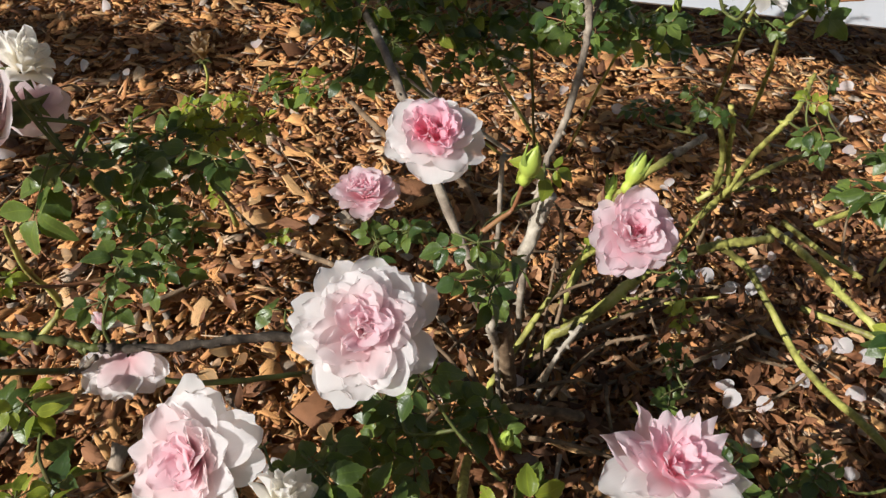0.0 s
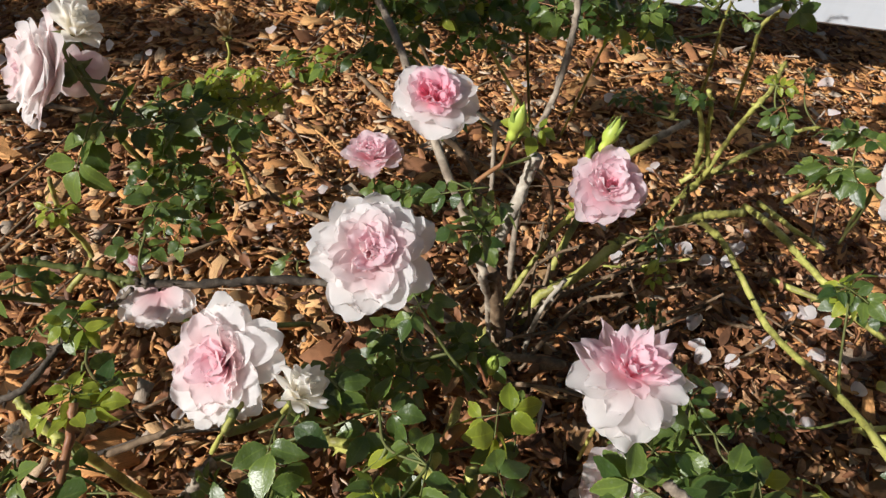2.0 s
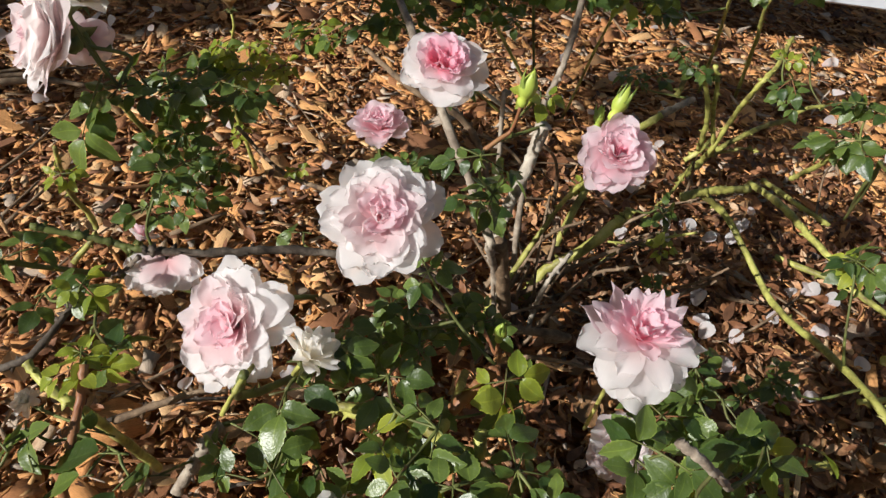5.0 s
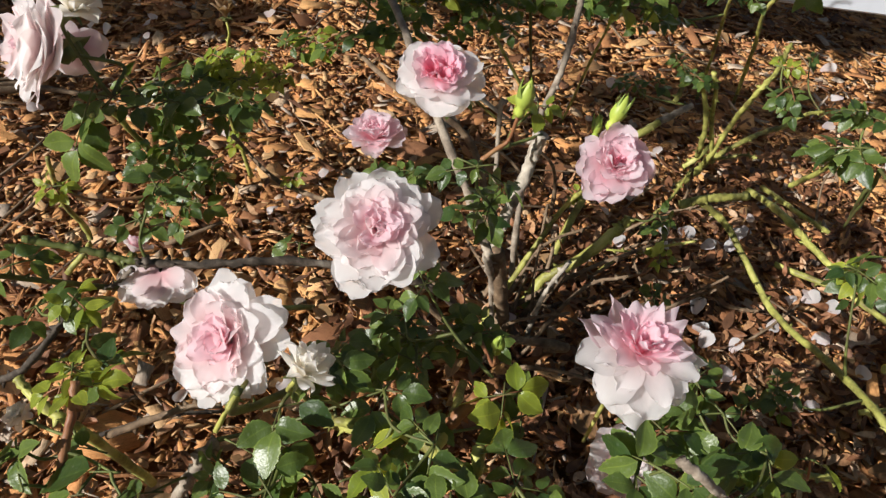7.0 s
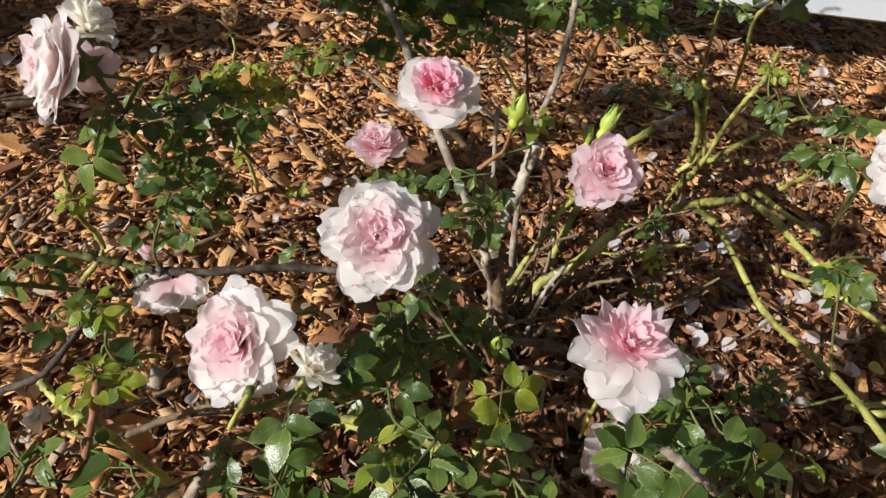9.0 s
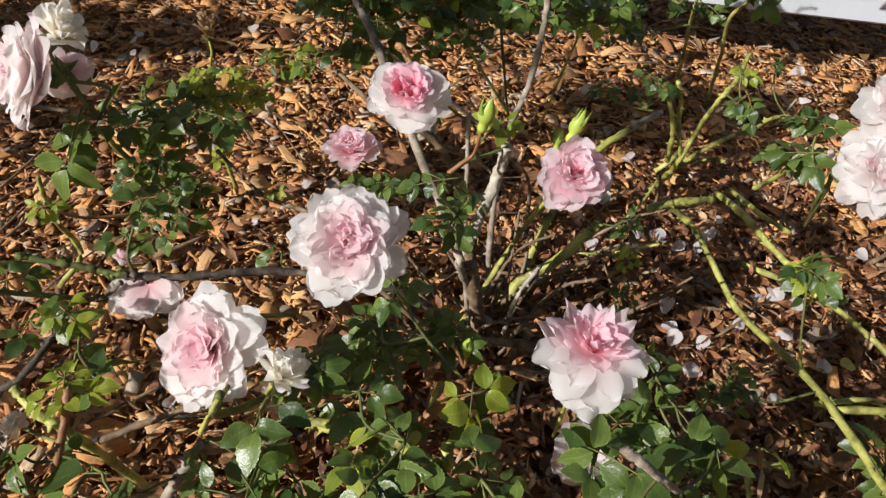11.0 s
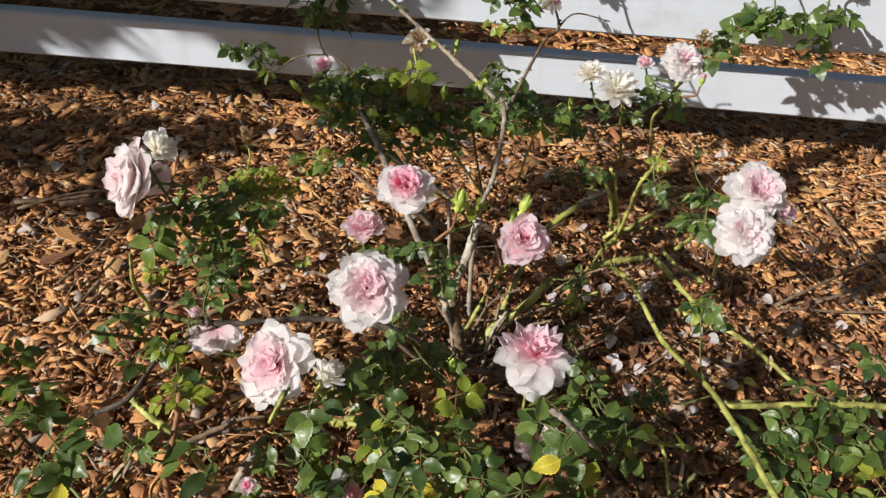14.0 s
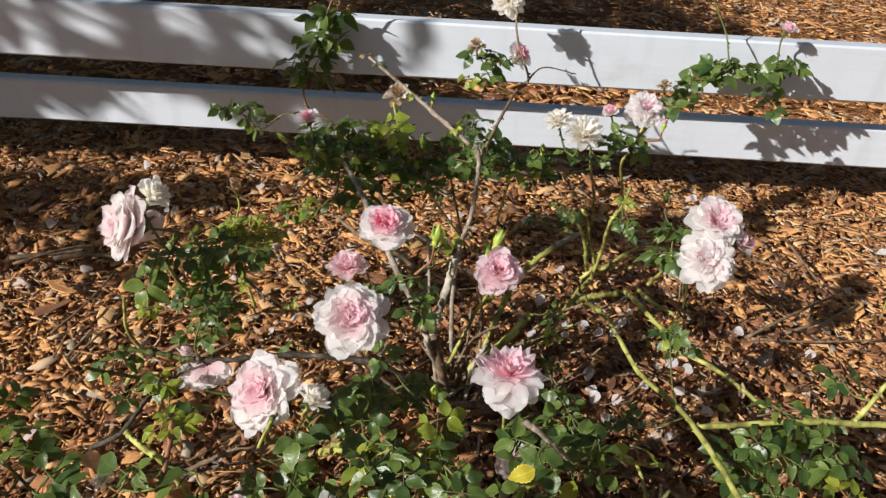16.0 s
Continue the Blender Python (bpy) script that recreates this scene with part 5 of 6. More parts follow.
tuft(back, -0.030, 0.645, 0.382, 2, 0.008, "dark", 3)
tuft(back, -0.050, 0.662, 0.388, 2, 0.008, "dead", 3)
tuft(back, 0.020, 0.590, 0.357, 2, 0.009, "young", 3)
tuft(back, 0.075, 0.548, 0.335, 3, 0.01, "young", 3)
tuft(back, -0.116, 0.600, 0.299, 2, 0.018)
tuft(back, -0.091, 0.580, 0.292, 3, 0.016)
tuft(back, -0.069, 0.600, 0.301, 2, 0.02, "young", 3)
tuft(back, -0.052, 0.580, 0.286, 3, 0.018)
tuft(back, -0.084, 0.580, 0.267, 2, 0.016)
tuft(back, -0.110, 0.600, 0.248, 3, 0.02)
tuft(back, -0.037, 0.580, 0.269, 2, 0.018)
tuft(back, -0.015, 0.620, 0.260, 3, 0.016)
tuft(back, 0.010, 0.620, 0.252, 2, 0.02, "young", 3)
tuft(back, 0.035, 0.620, 0.244, 3, 0.018)
tuft(back, 0.058, 0.620, 0.263, 2, 0.016)
tuft(back, 0.075, 0.600, 0.247, 3, 0.02)
tuft(back, 0.097, 0.580, 0.266, 2, 0.018)
tuft(back, 0.019, 0.600, 0.235, 3, 0.016)
tuft(back, -0.021, 0.580, 0.244, 2, 0.02, "young", 3)
tuft(back, -0.051, 0.560, 0.248, 3, 0.018)
tuft(back, 0.043, 0.600, 0.227, 2, 0.016)
tuft(back, 0.120, 0.600, 0.293, 3, 0.02)
tuft(back, 0.137, 0.600, 0.276, 2, 0.018)
tuft(back, 0.155, 0.600, 0.259, 3, 0.016)
tuft(back, 0.187, 0.640, 0.232, 2, 0.02, "young", 3)
tuft(back, 0.214, 0.660, 0.242, 3, 0.018)
tuft(back, 0.089, 0.600, 0.283, 2, 0.016)
tuft(back, -0.006, 0.600, 0.243, 3, 0.02)
tuft(back, -0.120, 0.580, 0.303, 3, 0.017)
tuft(back, -0.090, 0.580, 0.316, 3, 0.017)
tuft(back, -0.104, 0.570, 0.272, 3, 0.017)
tuft(back, -0.077, 0.600, 0.285, 3, 0.017)
tuft(back, -0.081, 0.560, 0.258, 3, 0.017)
tuft(back, -0.049, 0.660, 0.289, 3, 0.017)
tuft(back, -0.042, 0.620, 0.261, 3, 0.017)
tuft(back, -0.031, 0.640, 0.234, 3, 0.017)
tuft(back, 0.003, 0.640, 0.223, 3, 0.017)
tuft(back, -0.045, 0.600, 0.218, 3, 0.017)
tuft(back, 0.004, 0.600, 0.212, 3, 0.017)
tuft(back, -0.088, 0.550, 0.220, 3, 0.017)
tuft(back, 0.034, 0.620, 0.252, 3, 0.017)
tuft(back, 0.086, 0.620, 0.293, 3, 0.017)
tuft(back, 0.060, 0.630, 0.227, 3, 0.017)
tuft(back, 0.058, 0.630, 0.199, 3, 0.017)
tuft(back, 0.091, 0.560, 0.280, 3, 0.017)
tuft(back, 0.127, 0.580, 0.281, 3, 0.017)
tuft(back, 0.211, 0.660, 0.239, 3, 0.017)
tuft(back, 0.246, 0.700, 0.200, 3, 0.017)
tuft(back, 0.212, 0.680, 0.201, 3, 0.017)
tuft(back, 0.108, 0.560, 0.265, 3, 0.017)
tuft(back, -0.060, 0.580, 0.253, 3, 0.017)
tuft(back, -0.123, 0.600, 0.274, 3, 0.017)
tuft(back, -0.050, 0.550, 0.222, 3, 0.017)
tuft(back, -0.012, 0.600, 0.305, 2, 0.026, "young", 3)
tuft(back, -0.027, 0.620, 0.278, 2, 0.022, "young", 3)
tuft(back, 0.008, 0.620, 0.281, 2, 0.018, "young", 3)
tuft(back, -0.118, 0.560, 0.288, 2, 0.016, "young", 3)
tuft(back, -0.074, 0.560, 0.279, 2, 0.015, "young", 3)
tuft(back, 0.049, 0.640, 0.265, 2, 0.014, "young", 3)
tuft(back, -0.054, 0.600, 0.294, 2, 0.016, "young", 3)
tuft(back, 0.333, 0.680, 0.282, 3, 0.022, "dark", 3)
tuft(back, 0.366, 0.690, 0.261, 3, 0.022, "dark", 3)
tuft(back, 0.344, 0.660, 0.269, 3, 0.022, "dark", 3)
tuft(back, 0.313, 0.660, 0.276, 3, 0.022, "dark", 3)
tuft(back, 0.235, 0.600, 0.282, 2, 0.014)
tuft(back, 0.266, 0.620, 0.261, 2, 0.014)
tuft(back, 0.296, 0.640, 0.258, 2, 0.014)
tuft(back, 0.170, 0.620, 0.256, 2, 0.014)
tuft(back, 0.151, 0.640, 0.263, 2, 0.014)
tuft(back, -0.131, 0.850, 0.387, 4, 0.0291, "dark", 3)
tuft(back, -0.151, 0.850, 0.350, 4, 0.0291, "dark", 3)
tuft(back, -0.119, 0.850, 0.351, 4, 0.0291, "dark", 3)
tuft(back, -0.182, 0.830, 0.317, 4, 0.0291, "dark", 3)
tuft(back, -0.163, 0.850, 0.292, 4, 0.0291, "dark", 3)
tuft(back, -0.117, 0.850, 0.397, 4, 0.0291, "dark", 3)
tuft(back, -0.148, 0.850, 0.322, 4, 0.0291, "dark", 3)
tuft(back, -0.131, 0.840, 0.372, 4, 0.0291, "dark", 3)
tuft(back, -0.271, 0.865, 0.221, 3, 0.0235, "dark", 3)
tuft(back, -0.291, 0.865, 0.215, 3, 0.0235, "dark", 3)
tuft(back, -0.254, 0.865, 0.196, 3, 0.0235, "dark", 3)
tuft(back, -0.310, 0.865, 0.219, 3, 0.0235, "dark", 3)
tuft(back, 0.111, 0.700, 0.381, 3, 0.02, "dark", 3)
tuft(back, 0.134, 0.680, 0.380, 3, 0.02, "dark", 3)
tuft(back, 0.121, 0.700, 0.356, 3, 0.02, "dark", 3)
tuft(back, 0.101, 0.700, 0.347, 3, 0.02, "young", 3)
tuft(back, 0.127, 0.700, 0.390, 3, 0.02, "dark", 3)
tuft(back, 0.510, 0.805, 0.357, 4, 0.026, "dark", 3)
tuft(back, 0.501, 0.805, 0.339, 4, 0.026, "dark", 3)
tuft(back, 0.523, 0.795, 0.348, 4, 0.026, "dark", 3)
tuft(back, 0.543, 0.805, 0.354, 4, 0.026, "dark", 3)
tuft(back, 0.476, 0.785, 0.335, 4, 0.026, "dark", 3)
tuft(back, 0.574, 0.805, 0.347, 4, 0.026, "dark", 3)
tuft(back, 0.607, 0.805, 0.360, 4, 0.026, "dark", 3)
tuft(back, 0.631, 0.805, 0.358, 4, 0.026, "dark", 3)
tuft(back, 0.461, 0.775, 0.328, 4, 0.026, "dark", 3)
tuft(back, 0.591, 0.805, 0.352, 4, 0.026, "dark", 3)
tuft(back, 0.600, 0.805, 0.315, 3, 0.026, "dark", 3)
tuft(back, 0.615, 0.805, 0.291, 3, 0.026, "dark", 3)
tuft(back, 0.419, 0.720, 0.319, 3, 0.026, "dark", 3)
tuft(back, 0.452, 0.765, 0.313, 3, 0.026, "dark", 3)
tuft(back, -0.008, 0.640, 0.283, 2, 0.024, "dark", 3)
tuft(back, 0.013, 0.640, 0.279, 2, 0.024, "dark", 3)
tuft(back, -0.016, 0.640, 0.300, 2, 0.024, "young", 3)
tuft(back, 0.115, 0.660, 0.302, 3, 0.015)
tuft(back, 0.104, 0.660, 0.288, 3, 0.015)
tuft(back, 0.119, 0.570, 0.281, 3, 0.015)
tuft(back, -0.052, 0.570, 0.265, 3, 0.015)
tuft(back, 0.179, 0.600, 0.265, 3, 0.015)


bloom(near, -0.034, 0.221, 0.272, 0.072, (0.03, -0.6, 0.8), "open", "large open rose, white outside and blush pink within", via=[(-0.03, 0.34, 0.12), (-0.015, 0.31, 0.19)])
bloom(near, -0.008, 0.356, 0.297, 0.06, (0.0, -0.45, 0.9), "pink", "open rose with a deep pink heart and white outer petals")
bloom(near, -0.057, 0.404, 0.207, 0.05, (-0.05, -0.05, 1), "cup", "small half-open pink rose")
bloom(near, 0.116, 0.313, 0.268, 0.058, (-0.05, -0.5, 0.85), "cup", "rounded cup-shaped pink rose")
bloom(near, 0.114, 0.163, 0.258, 0.060, (0.1, -0.12, 1), "spill", "large loose rose with white petals hanging down", via=[(0.128, 0.215, 0.08), (0.118, 0.185, 0.19)])
bloom(near, -0.115, 0.170, 0.220, 0.077, (-0.45, -0.6, 0.65), "full", "open rose turned aside, white edge and pink heart", via=[(-0.112, 0.13, 0.19), (-0.099, 0.139, 0.216)])
bloom(near, -0.060, 0.146, 0.240, 0.036, (0.5, 0.15, 0.85), "tuft", "crumpled white rose losing its petals", 0.09, via=[(-0.066, 0.18, 0.14), (-0.07, 0.152, 0.205)])
bloom(near, -0.308, 0.390, 0.262, 0.088, (-0.78, -0.47, 0.42), "side", "pale pink rose seen from its side", 0.05)
bloom(near, -0.266, 0.388, 0.308, 0.046, (0.55, 0.0, 0.8), "tuft", "faded cream rose with crumpled petals", 0.09)
bloom(near, -0.308, 0.439, 0.235, 0.05, (-0.3, 0.5, -0.5), "back", "pale rose seen from behind")
bloom(near, -0.236, 0.602, 0.196, 0.034, (-0.1, 0.1, 1), "husk", "withered brown bud", via=[(-0.241, 0.600, 0.1), (-0.241, 0.610, 0.15)])
bloom(near, 0.385, 0.408, 0.289, 0.068, (0.1, -0.5, 0.8), "full", "open pale pink rose")
bloom(near, 0.368, 0.366, 0.257, 0.073, (-0.05, -0.62, 0.76), "pale", "nearly white full rose")
bloom(near, 0.422, 0.408, 0.258, 0.042, (0.6, -0.4, 0.6), "small", "small pink half-open rose")
bloom(near, -0.203, 0.280, 0.155, 0.058, (-0.1, -0.35, 0.9), "fan", "pale pink rose turned aside in dappled shade")
bloom(near, -0.240, 0.322, 0.130, 0.03, (0.2, 0.6, 0.6), "small", "small pale pink rose")
bloom(back, 0.373, 0.710, 0.310, 0.066, (0.05, -0.5, 0.85), "pale", "full cream pink rose")
bloom(back, 0.313, 0.690, 0.309, 0.032, (-0.4, -0.2, 0.85), "small", "small pink half-open rose")
bloom(back, 0.249, 0.571, 0.322, 0.062, (0.1, -0.35, 0.9), "shaggy", "faded shaggy white rose")
bloom(back, 0.217, 0.600, 0.329, 0.044, (-0.3, -0.2, 0.9), "shaggy", "white rose with few petals left")
bloom(back, -0.118, 0.546, 0.337, 0.034, (-0.2, -0.15, 1), "small", "small pink opening rose")
bloom(back, 0.181, 0.785, 0.362, 0.048, (0.55, -0.3, 0.5), "pink", "small pink rose seen from its side")
bloom(back, 0.102, 0.680, 0.403, 0.032, (-0.2, -0.2, 1), "dry", "withered straw-coloured bloom")
bloom(back, -0.008, 0.720, 0.310, 0.05, (-0.1, -0.4, 0.9), "dry", "withered cream and brown bloom")
bloom(back, 0.156, 0.795, 0.439, 0.057, (-0.1, -0.5, 0.3), "shaggy", "white rose with loose petals")
bloom(back, 0.614, 0.825, 0.410, 0.035, (0.1, -0.3, 1), "small", "small pale pink opening rose")
bloom(back, 0.403, 0.740, 0.338, 0.026, (-0.2, -0.1, 1), "dry", "withered brown bloom")
bloom(front, 0.133, 0.167, 0.140, 0.047, (0.15, -0.5, 0.75), "side", "pink rose half hidden among leaves")
bloom(front, -0.041, 0.084, 0.149, 0.05, (0.7, -0.3, 0.3), "pink", "pink rose low among leaves")
bloom(front, -0.109, 0.044, 0.222, 0.018, (0, -0.2, 1), "small", "small pink bud opening")
bloom(front, -0.401, 0.160, 0.100, 0.05, (-0.4, -0.2, 0.8), "dry", "withered beige bloom among leaves")
bloom(front, -0.317, 0.220, 0.030, 0.026, (-0.3, -0.2, 0.9), "spent", "faded cream bloom low among leaves")
bloom(front, 0.766, 0.583, 0.140, 0.05, (-0.2, -0.3, 0.9), "spent", "faded cream rose", via=[(0.806, 0.603, 0.0), (0.796, 0.603, 0.07)])

bud(near, 0.047, 0.316, 0.307, 0.017, (0.15, -0.05, 1))
bud(near, 0.116, 0.346, 0.285, 0.016, (0.3, 0.2, 0.9))
bud(near, 0.106, 0.350, 0.270, 0.011, (0, 0.2, 0.9))
bud(near, 0.050, 0.226, 0.170, 0.0135, (0, -0.1, 1))
bud(near, 0.197, 0.383, 0.130, 0.013, (0.1, -0.1, 1))
bud(back, -0.036, 0.640, 0.278, 0.02, (0.3, -0.2, 0.9))
bud(back, 0.032, 0.620, 0.278, 0.014, (0, 0, 1))
bud(back, -0.159, 0.580, 0.293, 0.012, (-0.6, 0, 0.7))
bud(back, -0.145, 0.580, 0.272, 0.012, (-0.6, 0, 0.5))
bud(back, 0.044, 0.640, 0.336, 0.011, (0.1, 0, 1))
bud(back, 0.213, 0.660, 0.255, 0.012, (0, 0, 1))
bud(back, 0.388, 0.660, 0.301, 0.011, (0.1, 0, 1), "pink")


def fallen_petal(x, y, size, tint="white", flip=False):
    COUNT[0] += 1
    rng = random.Random(COUNT[0])
    pm = petal_mesh("fallen_petal", rng, size, size * rng.uniform(0.75, 1.0), radians(75), radians(100), 0, 0, 0, rng.uniform(-0.5, 0.6), 0.08, 0.06)
    pm.materials.append(TINT[tint])
    lean = Matrix.Rotation(radians(rng.uniform(8, 40)), 4, (1.0, -1.5, 0.0))
    m = Matrix.Translation((x, y, height(x, y) + 0.024)) @ lean @ Euler((rng.uniform(-0.3, 0.3), rng.uniform(-0.3, 0.3), rng.uniform(0, 6.3))).to_matrix().to_4x4() @ Matrix.Translation((-size / 2, 0, 0))
    return tagged(part("fallen_petal", pm, None, None, m), "fallen white rose petal lying on bark mulch", "petal", "fallen petals")


fallen_petal(0.288, 0.536, 0.0204)
fallen_petal(0.312, 0.520, 0.0177)
fallen_petal(0.275, 0.418, 0.0204)
fallen_petal(0.348, 0.401, 0.015)
fallen_petal(0.394, 0.390, 0.0177)
fallen_petal(0.274, 0.373, 0.019)
fallen_petal(0.399, 0.442, 0.0204)
fallen_petal(0.417, 0.433, 0.0163)
fallen_petal(0.302, 0.370, 0.0163)
fallen_petal(0.418, 0.350, 0.015)
fallen_petal(0.205, 0.505, 0.015)
fallen_petal(0.358, 0.549, 0.0136)
fallen_petal(0.371, 0.573, 0.0122)
fallen_petal(0.283, 0.333, 0.0204)
fallen_petal(0.280, 0.693, 0.0163)
fallen_petal(0.112, 0.851, 0.015)
fallen_petal(0.164, 0.878, 0.0163)
fallen_petal(0.195, 0.749, 0.0136)
fallen_petal(-0.440, 0.883, 0.0177)
fallen_petal(-0.150, 0.526, 0.015)
fallen_petal(-0.179, 0.498, 0.0136)
fallen_petal(0.603, 0.826, 0.015)
fallen_petal(0.357, 0.307, 0.0136)
fallen_petal(0.377, 0.439, 0.0136)
fallen_petal(-0.196, 0.253, 0.015)
fallen_petal(0.271, 0.679, 0.0136)
fallen_petal(-0.590, 0.601, 0.0204)
fallen_petal(-0.441, 0.868, 0.019)
fallen_petal(0.255, 0.505, 0.0122)
fallen_petal(0.271, 0.386, 0.0163)
fallen_petal(-0.431, 0.291, 0.0204)
fallen_petal(-0.047, 0.453, 0.0136)
fallen_petal(0.317, 1.001, 0.0136)
fallen_petal(-0.330, 1.462, 0.0204)
fallen_petal(-0.697, 1.320, 0.0136)
fallen_petal(0.262, 0.534, 0.0136)
fallen_petal(0.317, 0.595, 0.0122)
fallen_petal(0.195, 0.557, 0.0122)
fallen_petal(0.088, 0.836, 0.0136)
fallen_petal(-0.134, 0.568, 0.0136)
fallen_petal(-0.017, 0.445, 0.0122)
fallen_petal(-0.264, 0.632, 0.0136)
fallen_petal(-0.431, 0.832, 0.0122)

def dead_leaf(x, y, size, kind="dead", lift=0.014):
    COUNT[0] += 1
    rng = random.Random(COUNT[0])
    m = Matrix.Translation((x, y, height(x, y) + lift)) @ Euler((rng.uniform(-0.4, 0.4), rng.uniform(-0.4, 0.4), rng.uniform(0, 6.3))).to_matrix().to_4x4() @ Matrix.Diagonal((size, size, size, 1))
    ob = part("fallen_leaf", LEAFLETS[kind][rng.randrange(6)], None, None, m)
    text = "fallen yellow leaf on bark mulch" if kind == "yellow" else "dry curled brown leaf on bark mulch"
    return tagged(ob, text, "leaf", "fallen leaves")


dead_leaf(0.427, 0.343, 0.022, "yellow", 0.036)
rng = random.Random(21)
for _ in range(60):
    dead_leaf(rng.uniform(-0.25, 0.45), rng.uniform(0.05, 0.4), rng.uniform(0.016, 0.032))
for _ in range(90):
    dead_leaf(rng.uniform(-0.8, 0.9), rng.uniform(0.05, 1.1), rng.uniform(0.018, 0.036))
for _ in range(40):
    fallen_petal(rng.uniform(-0.9, 1.0), rng.uniform(0.15, 1.15), rng.uniform(0.014, 0.024))


def twig(points, r):
    line = spline(points, 5)
    ob = part("twig", tube_mesh("twig", line, r, r * 0.6, 6, 0.2, 0, len(line)), C_TWIG, None)
    return tagged(ob, "thin dry grey-brown twig lying on mulch", "twig", "loose twigs")


twig([(0.607, 0.533, 0.020), (0.667, 0.552, 0.030), (0.756, 0.601, 0.030)], 0.003)
twig([(0.548, 0.520, 0.018), (0.635, 0.514, 0.020), (0.763, 0.524, 0.020)], 0.0025)
twig([(0.731, 0.807, 0.020), (0.719, 0.706, 0.030), (0.729, 0.644, 0.020)], 0.0022)
twig([(0.592, 0.656, 0.018), (0.620, 0.584, 0.020)], 0.002)
twig([(0.449, 0.571, 0.018), (0.461, 0.620, 0.050), (0.450, 0.594, 0.100)], 0.0016)
twig([(-0.490, 0.483, 0.020), (-0.462, 0.538, 0.030), (-0.449, 0.628, 0.030)], 0.002)
twig([(-0.447, 0.437, 0.020), (-0.428, 0.483, 0.030)], 0.002)
twig([(-0.438, 0.426, 0.020), (-0.416, 0.472, 0.030)], 0.0025)
twig([(-0.567, 0.671, 0.020), (-0.517, 0.687, 0.020), (-0.465, 0.684, 0.020)], 0.005)
twig([(-0.637, 0.671, 0.020), (-0.559, 0.690, 0.020), (-0.529, 0.702, 0.020)], 0.004)
twig([(-0.273, 0.434, 0.020), (-0.222, 0.466, 0.030)], 0.003)
twig([(0.098, 0.376, 0.020), (0.123, 0.383, 0.090)], 0.003)
twig([(0.252, 0.478, 0.020), (0.213, 0.466, 0.050), (0.163, 0.438, 0.030)], 0.003)
twig([(0.538, 0.519, 0.020), (0.636, 0.572, 0.030), (0.738, 0.639, 0.020)], 0.003)
rng = random.Random(8)
for _ in range(60):
    x, y, a, n = rng.uniform(-0.9, 1.0), rng.uniform(0.0, 1.2), rng.uniform(0, 3.14), rng.uniform(0.03, 0.09)
    dx, dy = math.cos(a) * n, math.sin(a) * n
    twig([(x - dx, y - dy, 0.014), (x, y, 0.022 + rng.uniform(0, 0.012)), (x + dx, y + dy + rng.uniform(-0.02, 0.02), 0.014)], rng.uniform(0.0009, 0.0022))



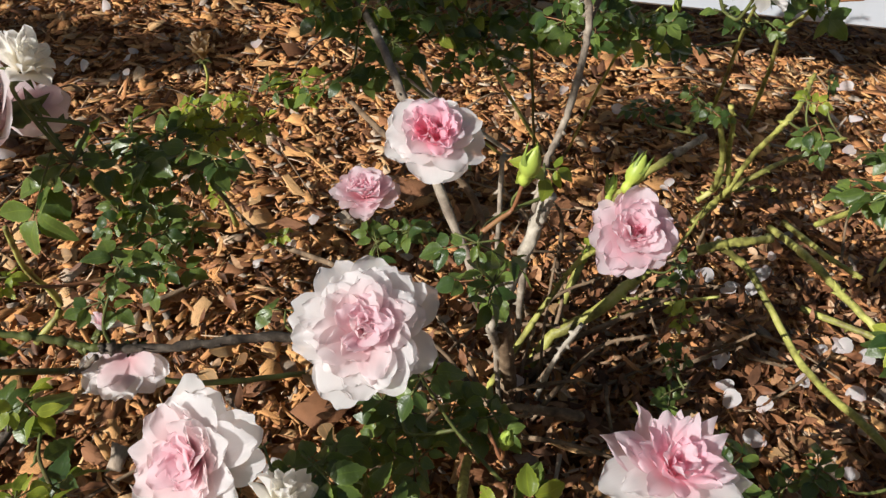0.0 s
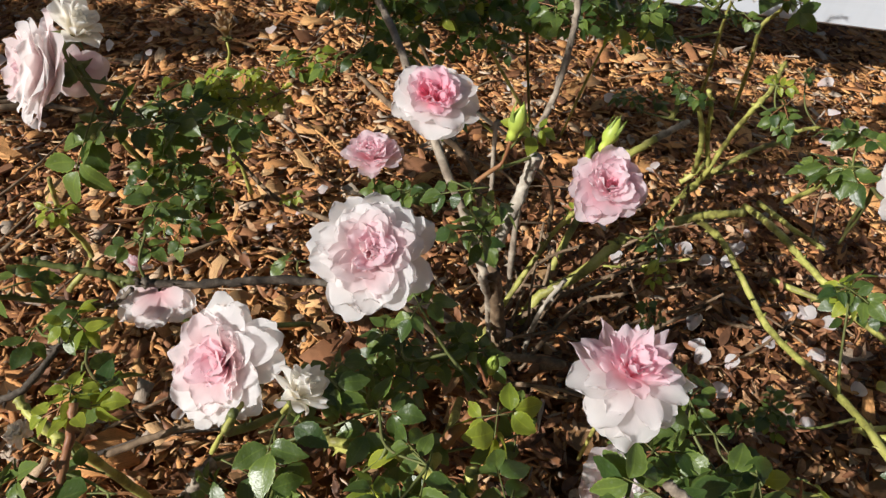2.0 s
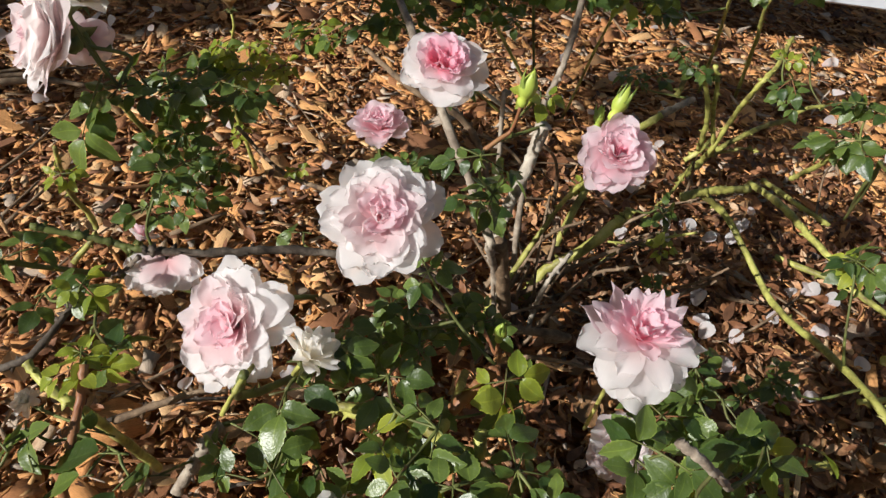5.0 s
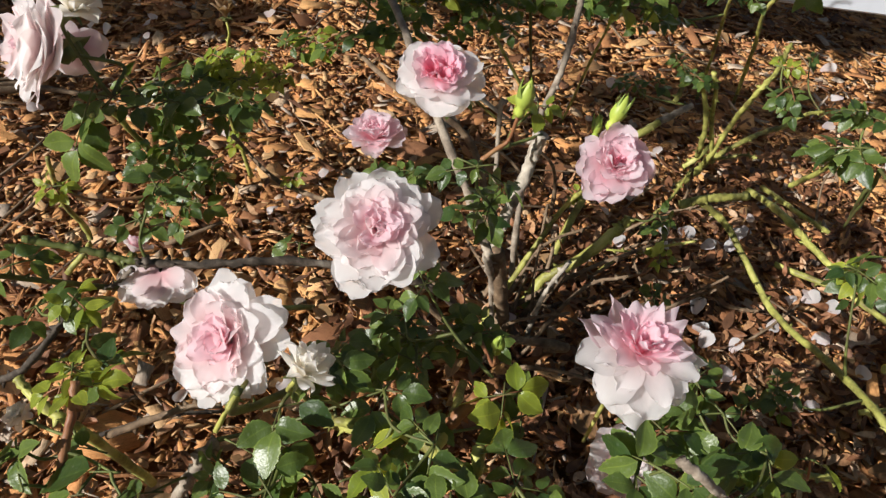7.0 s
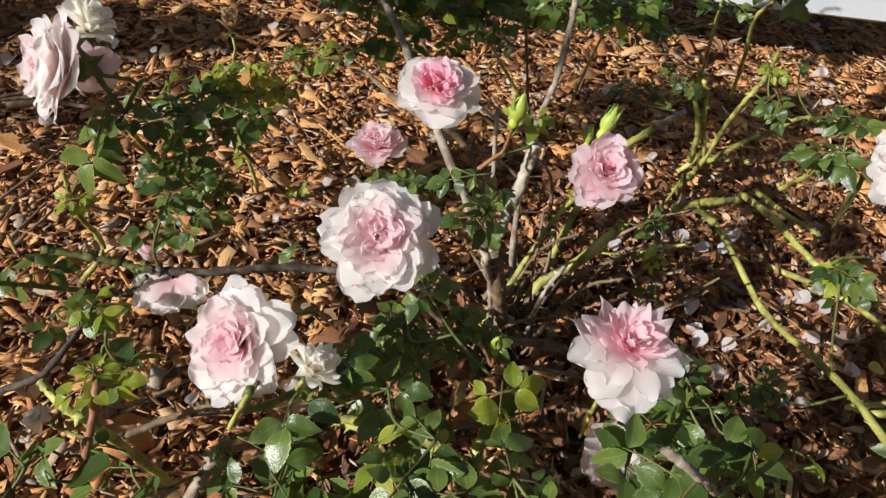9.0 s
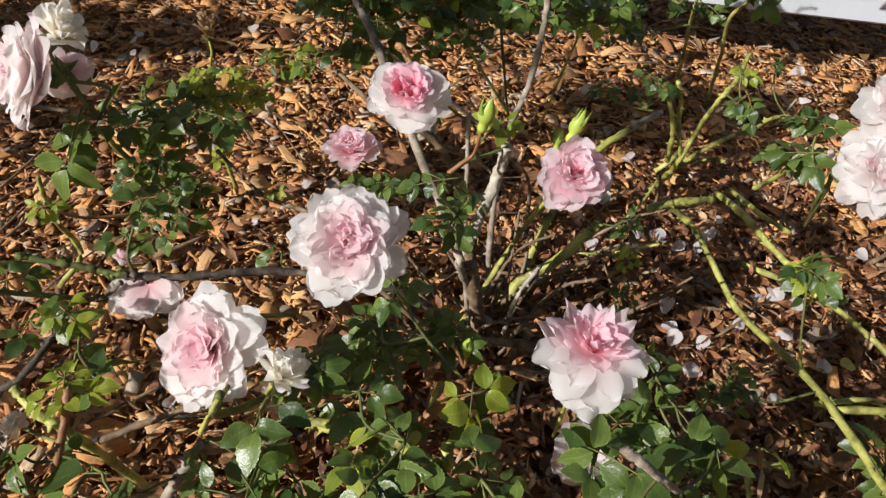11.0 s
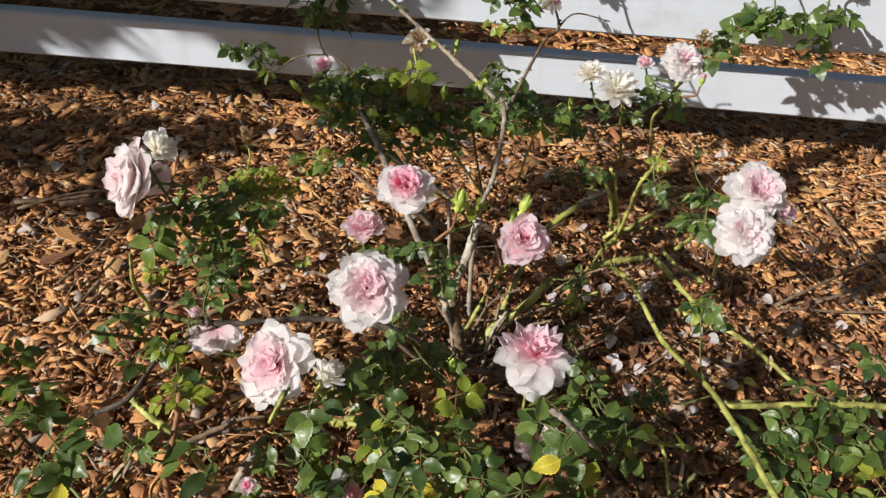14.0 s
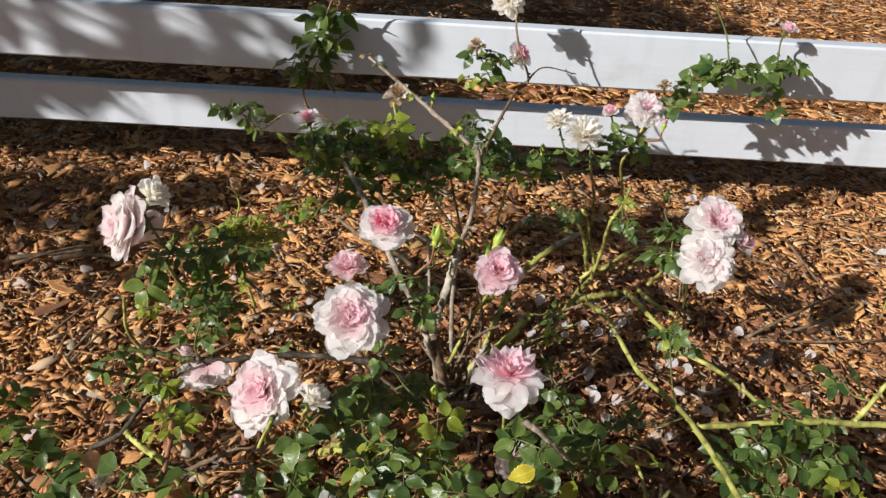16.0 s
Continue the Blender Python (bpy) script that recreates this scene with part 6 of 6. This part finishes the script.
# ---- the tree whose dappled shade falls on the fence ----
def shade_tree():
    rng = random.Random(5)
    tree = thing("tree", -4.6, 0.6, 0, "leafy garden tree that throws dappled shade over the bed", "tree")
    part("trunk", tube_mesh("trunk", spline([(-4.6, 0.6, -0.05), (-4.58, 0.62, 0.8), (-4.45, 0.6, 1.6), (-4.3, 0.55, 2.3)], 6), 0.11, 0.06, 12, 0.1, 0, 1), C_TWIG, tree)
    # where the shade of each bough falls: x, y and z ranges, boughs, leaves on each, leaf size
    boughs = [
        ((-1.4, -0.7), (0.9, 0.92), (0.28, 0.38), 7, 12, 0.04), ((-0.61, -0.57), (0.9, 0.91), (0.28, 0.38), 1, 4, 0.035),
        ((-0.47, -0.4), (0.9, 0.91), (0.28, 0.38), 1, 11, 0.035), ((-0.32, -0.1), (0.89, 0.9), (0.28, 0.38), 3, 5, 0.03),
        ((-0.1, 0.04), (0.88, 0.89), (0.28, 0.38), 1, 4, 0.025),
        ((-1.5, -0.67), (1.0, 1.04), (0.12, 0.2), 8, 11, 0.04), ((-0.63, -0.575), (1.0, 1.01), (0.12, 0.2), 1, 4, 0.03),
        ((-0.37, -0.22), (0.99, 1.0), (0.12, 0.2), 2, 9, 0.035), ((-0.19, 0.12), (0.97, 0.99), (0.12, 0.2), 4, 7, 0.033),
        ((-1.4, -0.3), (0.8, 1.0), (0.0, 0.0), 13, 9, 0.04), ((-1.3, -0.42), (0.64, 0.82), (0.0, 0.0), 8, 6, 0.035),
        ((0.2, 0.5), (0.74, 0.88), (0.0, 0.0), 4, 6, 0.035), ((-1.5, 0.12), (1.45, 1.9), (0.0, 0.0), 18, 46, 0.045), ((-1.7, 1.2), (2.15, 3.1), (0.0, 0.0), 28, 80, 0.045)]
    verts, faces = [], []
    for (x0, x1), (y0, y1), (z0, z1), count, leaves, size in boughs:
        for k in range(count):
            left, right = x0 + (x1 - x0) * k / count, x0 + (x1 - x0) * (k + 1) / count
            reach = rng.uniform(1.9, 2.7)
            tip = Vector(((left + right) / 2, (y0 + y1) / 2, (z0 + z1) / 2)) + SUN * reach
            start = Vector((-4.45 + rng.uniform(-0.1, 0.1), 0.58, rng.uniform(1.4, 2.2)))
            mid = (start + tip) / 2 + Vector((rng.uniform(-0.2, 0.2), rng.uniform(-0.2, 0.2), 0.2))
            part("limb", tube_mesh("limb", spline([start, mid, tip], 8), 0.009, 0.003, 6, 0.1, 0, k), C_TWIG, tree)
            for _ in range(leaves):
                px, py = rng.uniform(left, right), rng.uniform(y0, y1)
                if leaves > 40:  # the far crown thins out towards a ragged, rounded edge
                    px, py = px + rng.gauss(0, 0.12), py + rng.gauss(0, 0.12)
                    if ((2 * px - x0 - x1) / (x1 - x0)) ** 2 + ((2 * py - y0 - y1) / (y1 - y0)) ** 2 > 1.1 + rng.uniform(-0.2, 0.6):
                        continue
                c = Vector((px, py, rng.uniform(z0, z1))) + SUN * (reach + rng.gauss(0, 0.3 if leaves > 40 else 0.12))
                s = size * rng.uniform(0.7, 1.3)
                y = Vector((rng.uniform(-1, 1), rng.uniform(-1, 1), rng.uniform(-0.8, 0.3))).normalized()
                x = y.cross(Vector((rng.uniform(-0.5, 0.5), rng.uniform(-0.5, 0.5), 1))).normalized()
                j = len(verts)
                n = x.cross(y)
                verts += [c - y * s * 1.3, c - x * s * 0.6 - y * s * 0.4, c - x * s * 0.62 + y * s * 0.4, c + y * s * 1.4, c + x * s * 0.62 + y * s * 0.4, c + x * s * 0.6 - y * s * 0.4, c - n * s * 0.2]
                faces += [(j + 6, j + i, j + (i + 1) % 6) for i in range(6)]
    me = mesh_from("crown", verts, faces, False, [(0.5, 0.5)] * len(verts))
    tagged(part("crown", me, L_DARK, tree), "loose crown of dark green leaves", kind="stuff")


shade_tree()


# ---- bark pieces nearest the path, one by one ----
def single_chips():
    rng = np.random.default_rng(11)
    corners, local, places = chips(290, -0.75, 0.95, 0.1, 1.15, 0.024, rng, 0.03)
    shapes = []
    for k in range(24):
        c = local[k]
        me = mesh_from("bark_chip", c, FLAKE_FACES, False, [(q[0] * 20 + k, q[1] * 20) for q in c])
        me.materials.append(CHIP_ONE)
        shapes.append(me)
    for k in range(290):
        x, y = places[k]
        m = pose(x, y, height(x, y) + rng.uniform(0.012, 0.024), rng.normal(0, 10), rng.normal(0, 10), rng.uniform(0, 360))
        part("bark_chip", shapes[k % 24], None, GROUND, m)


single_chips()
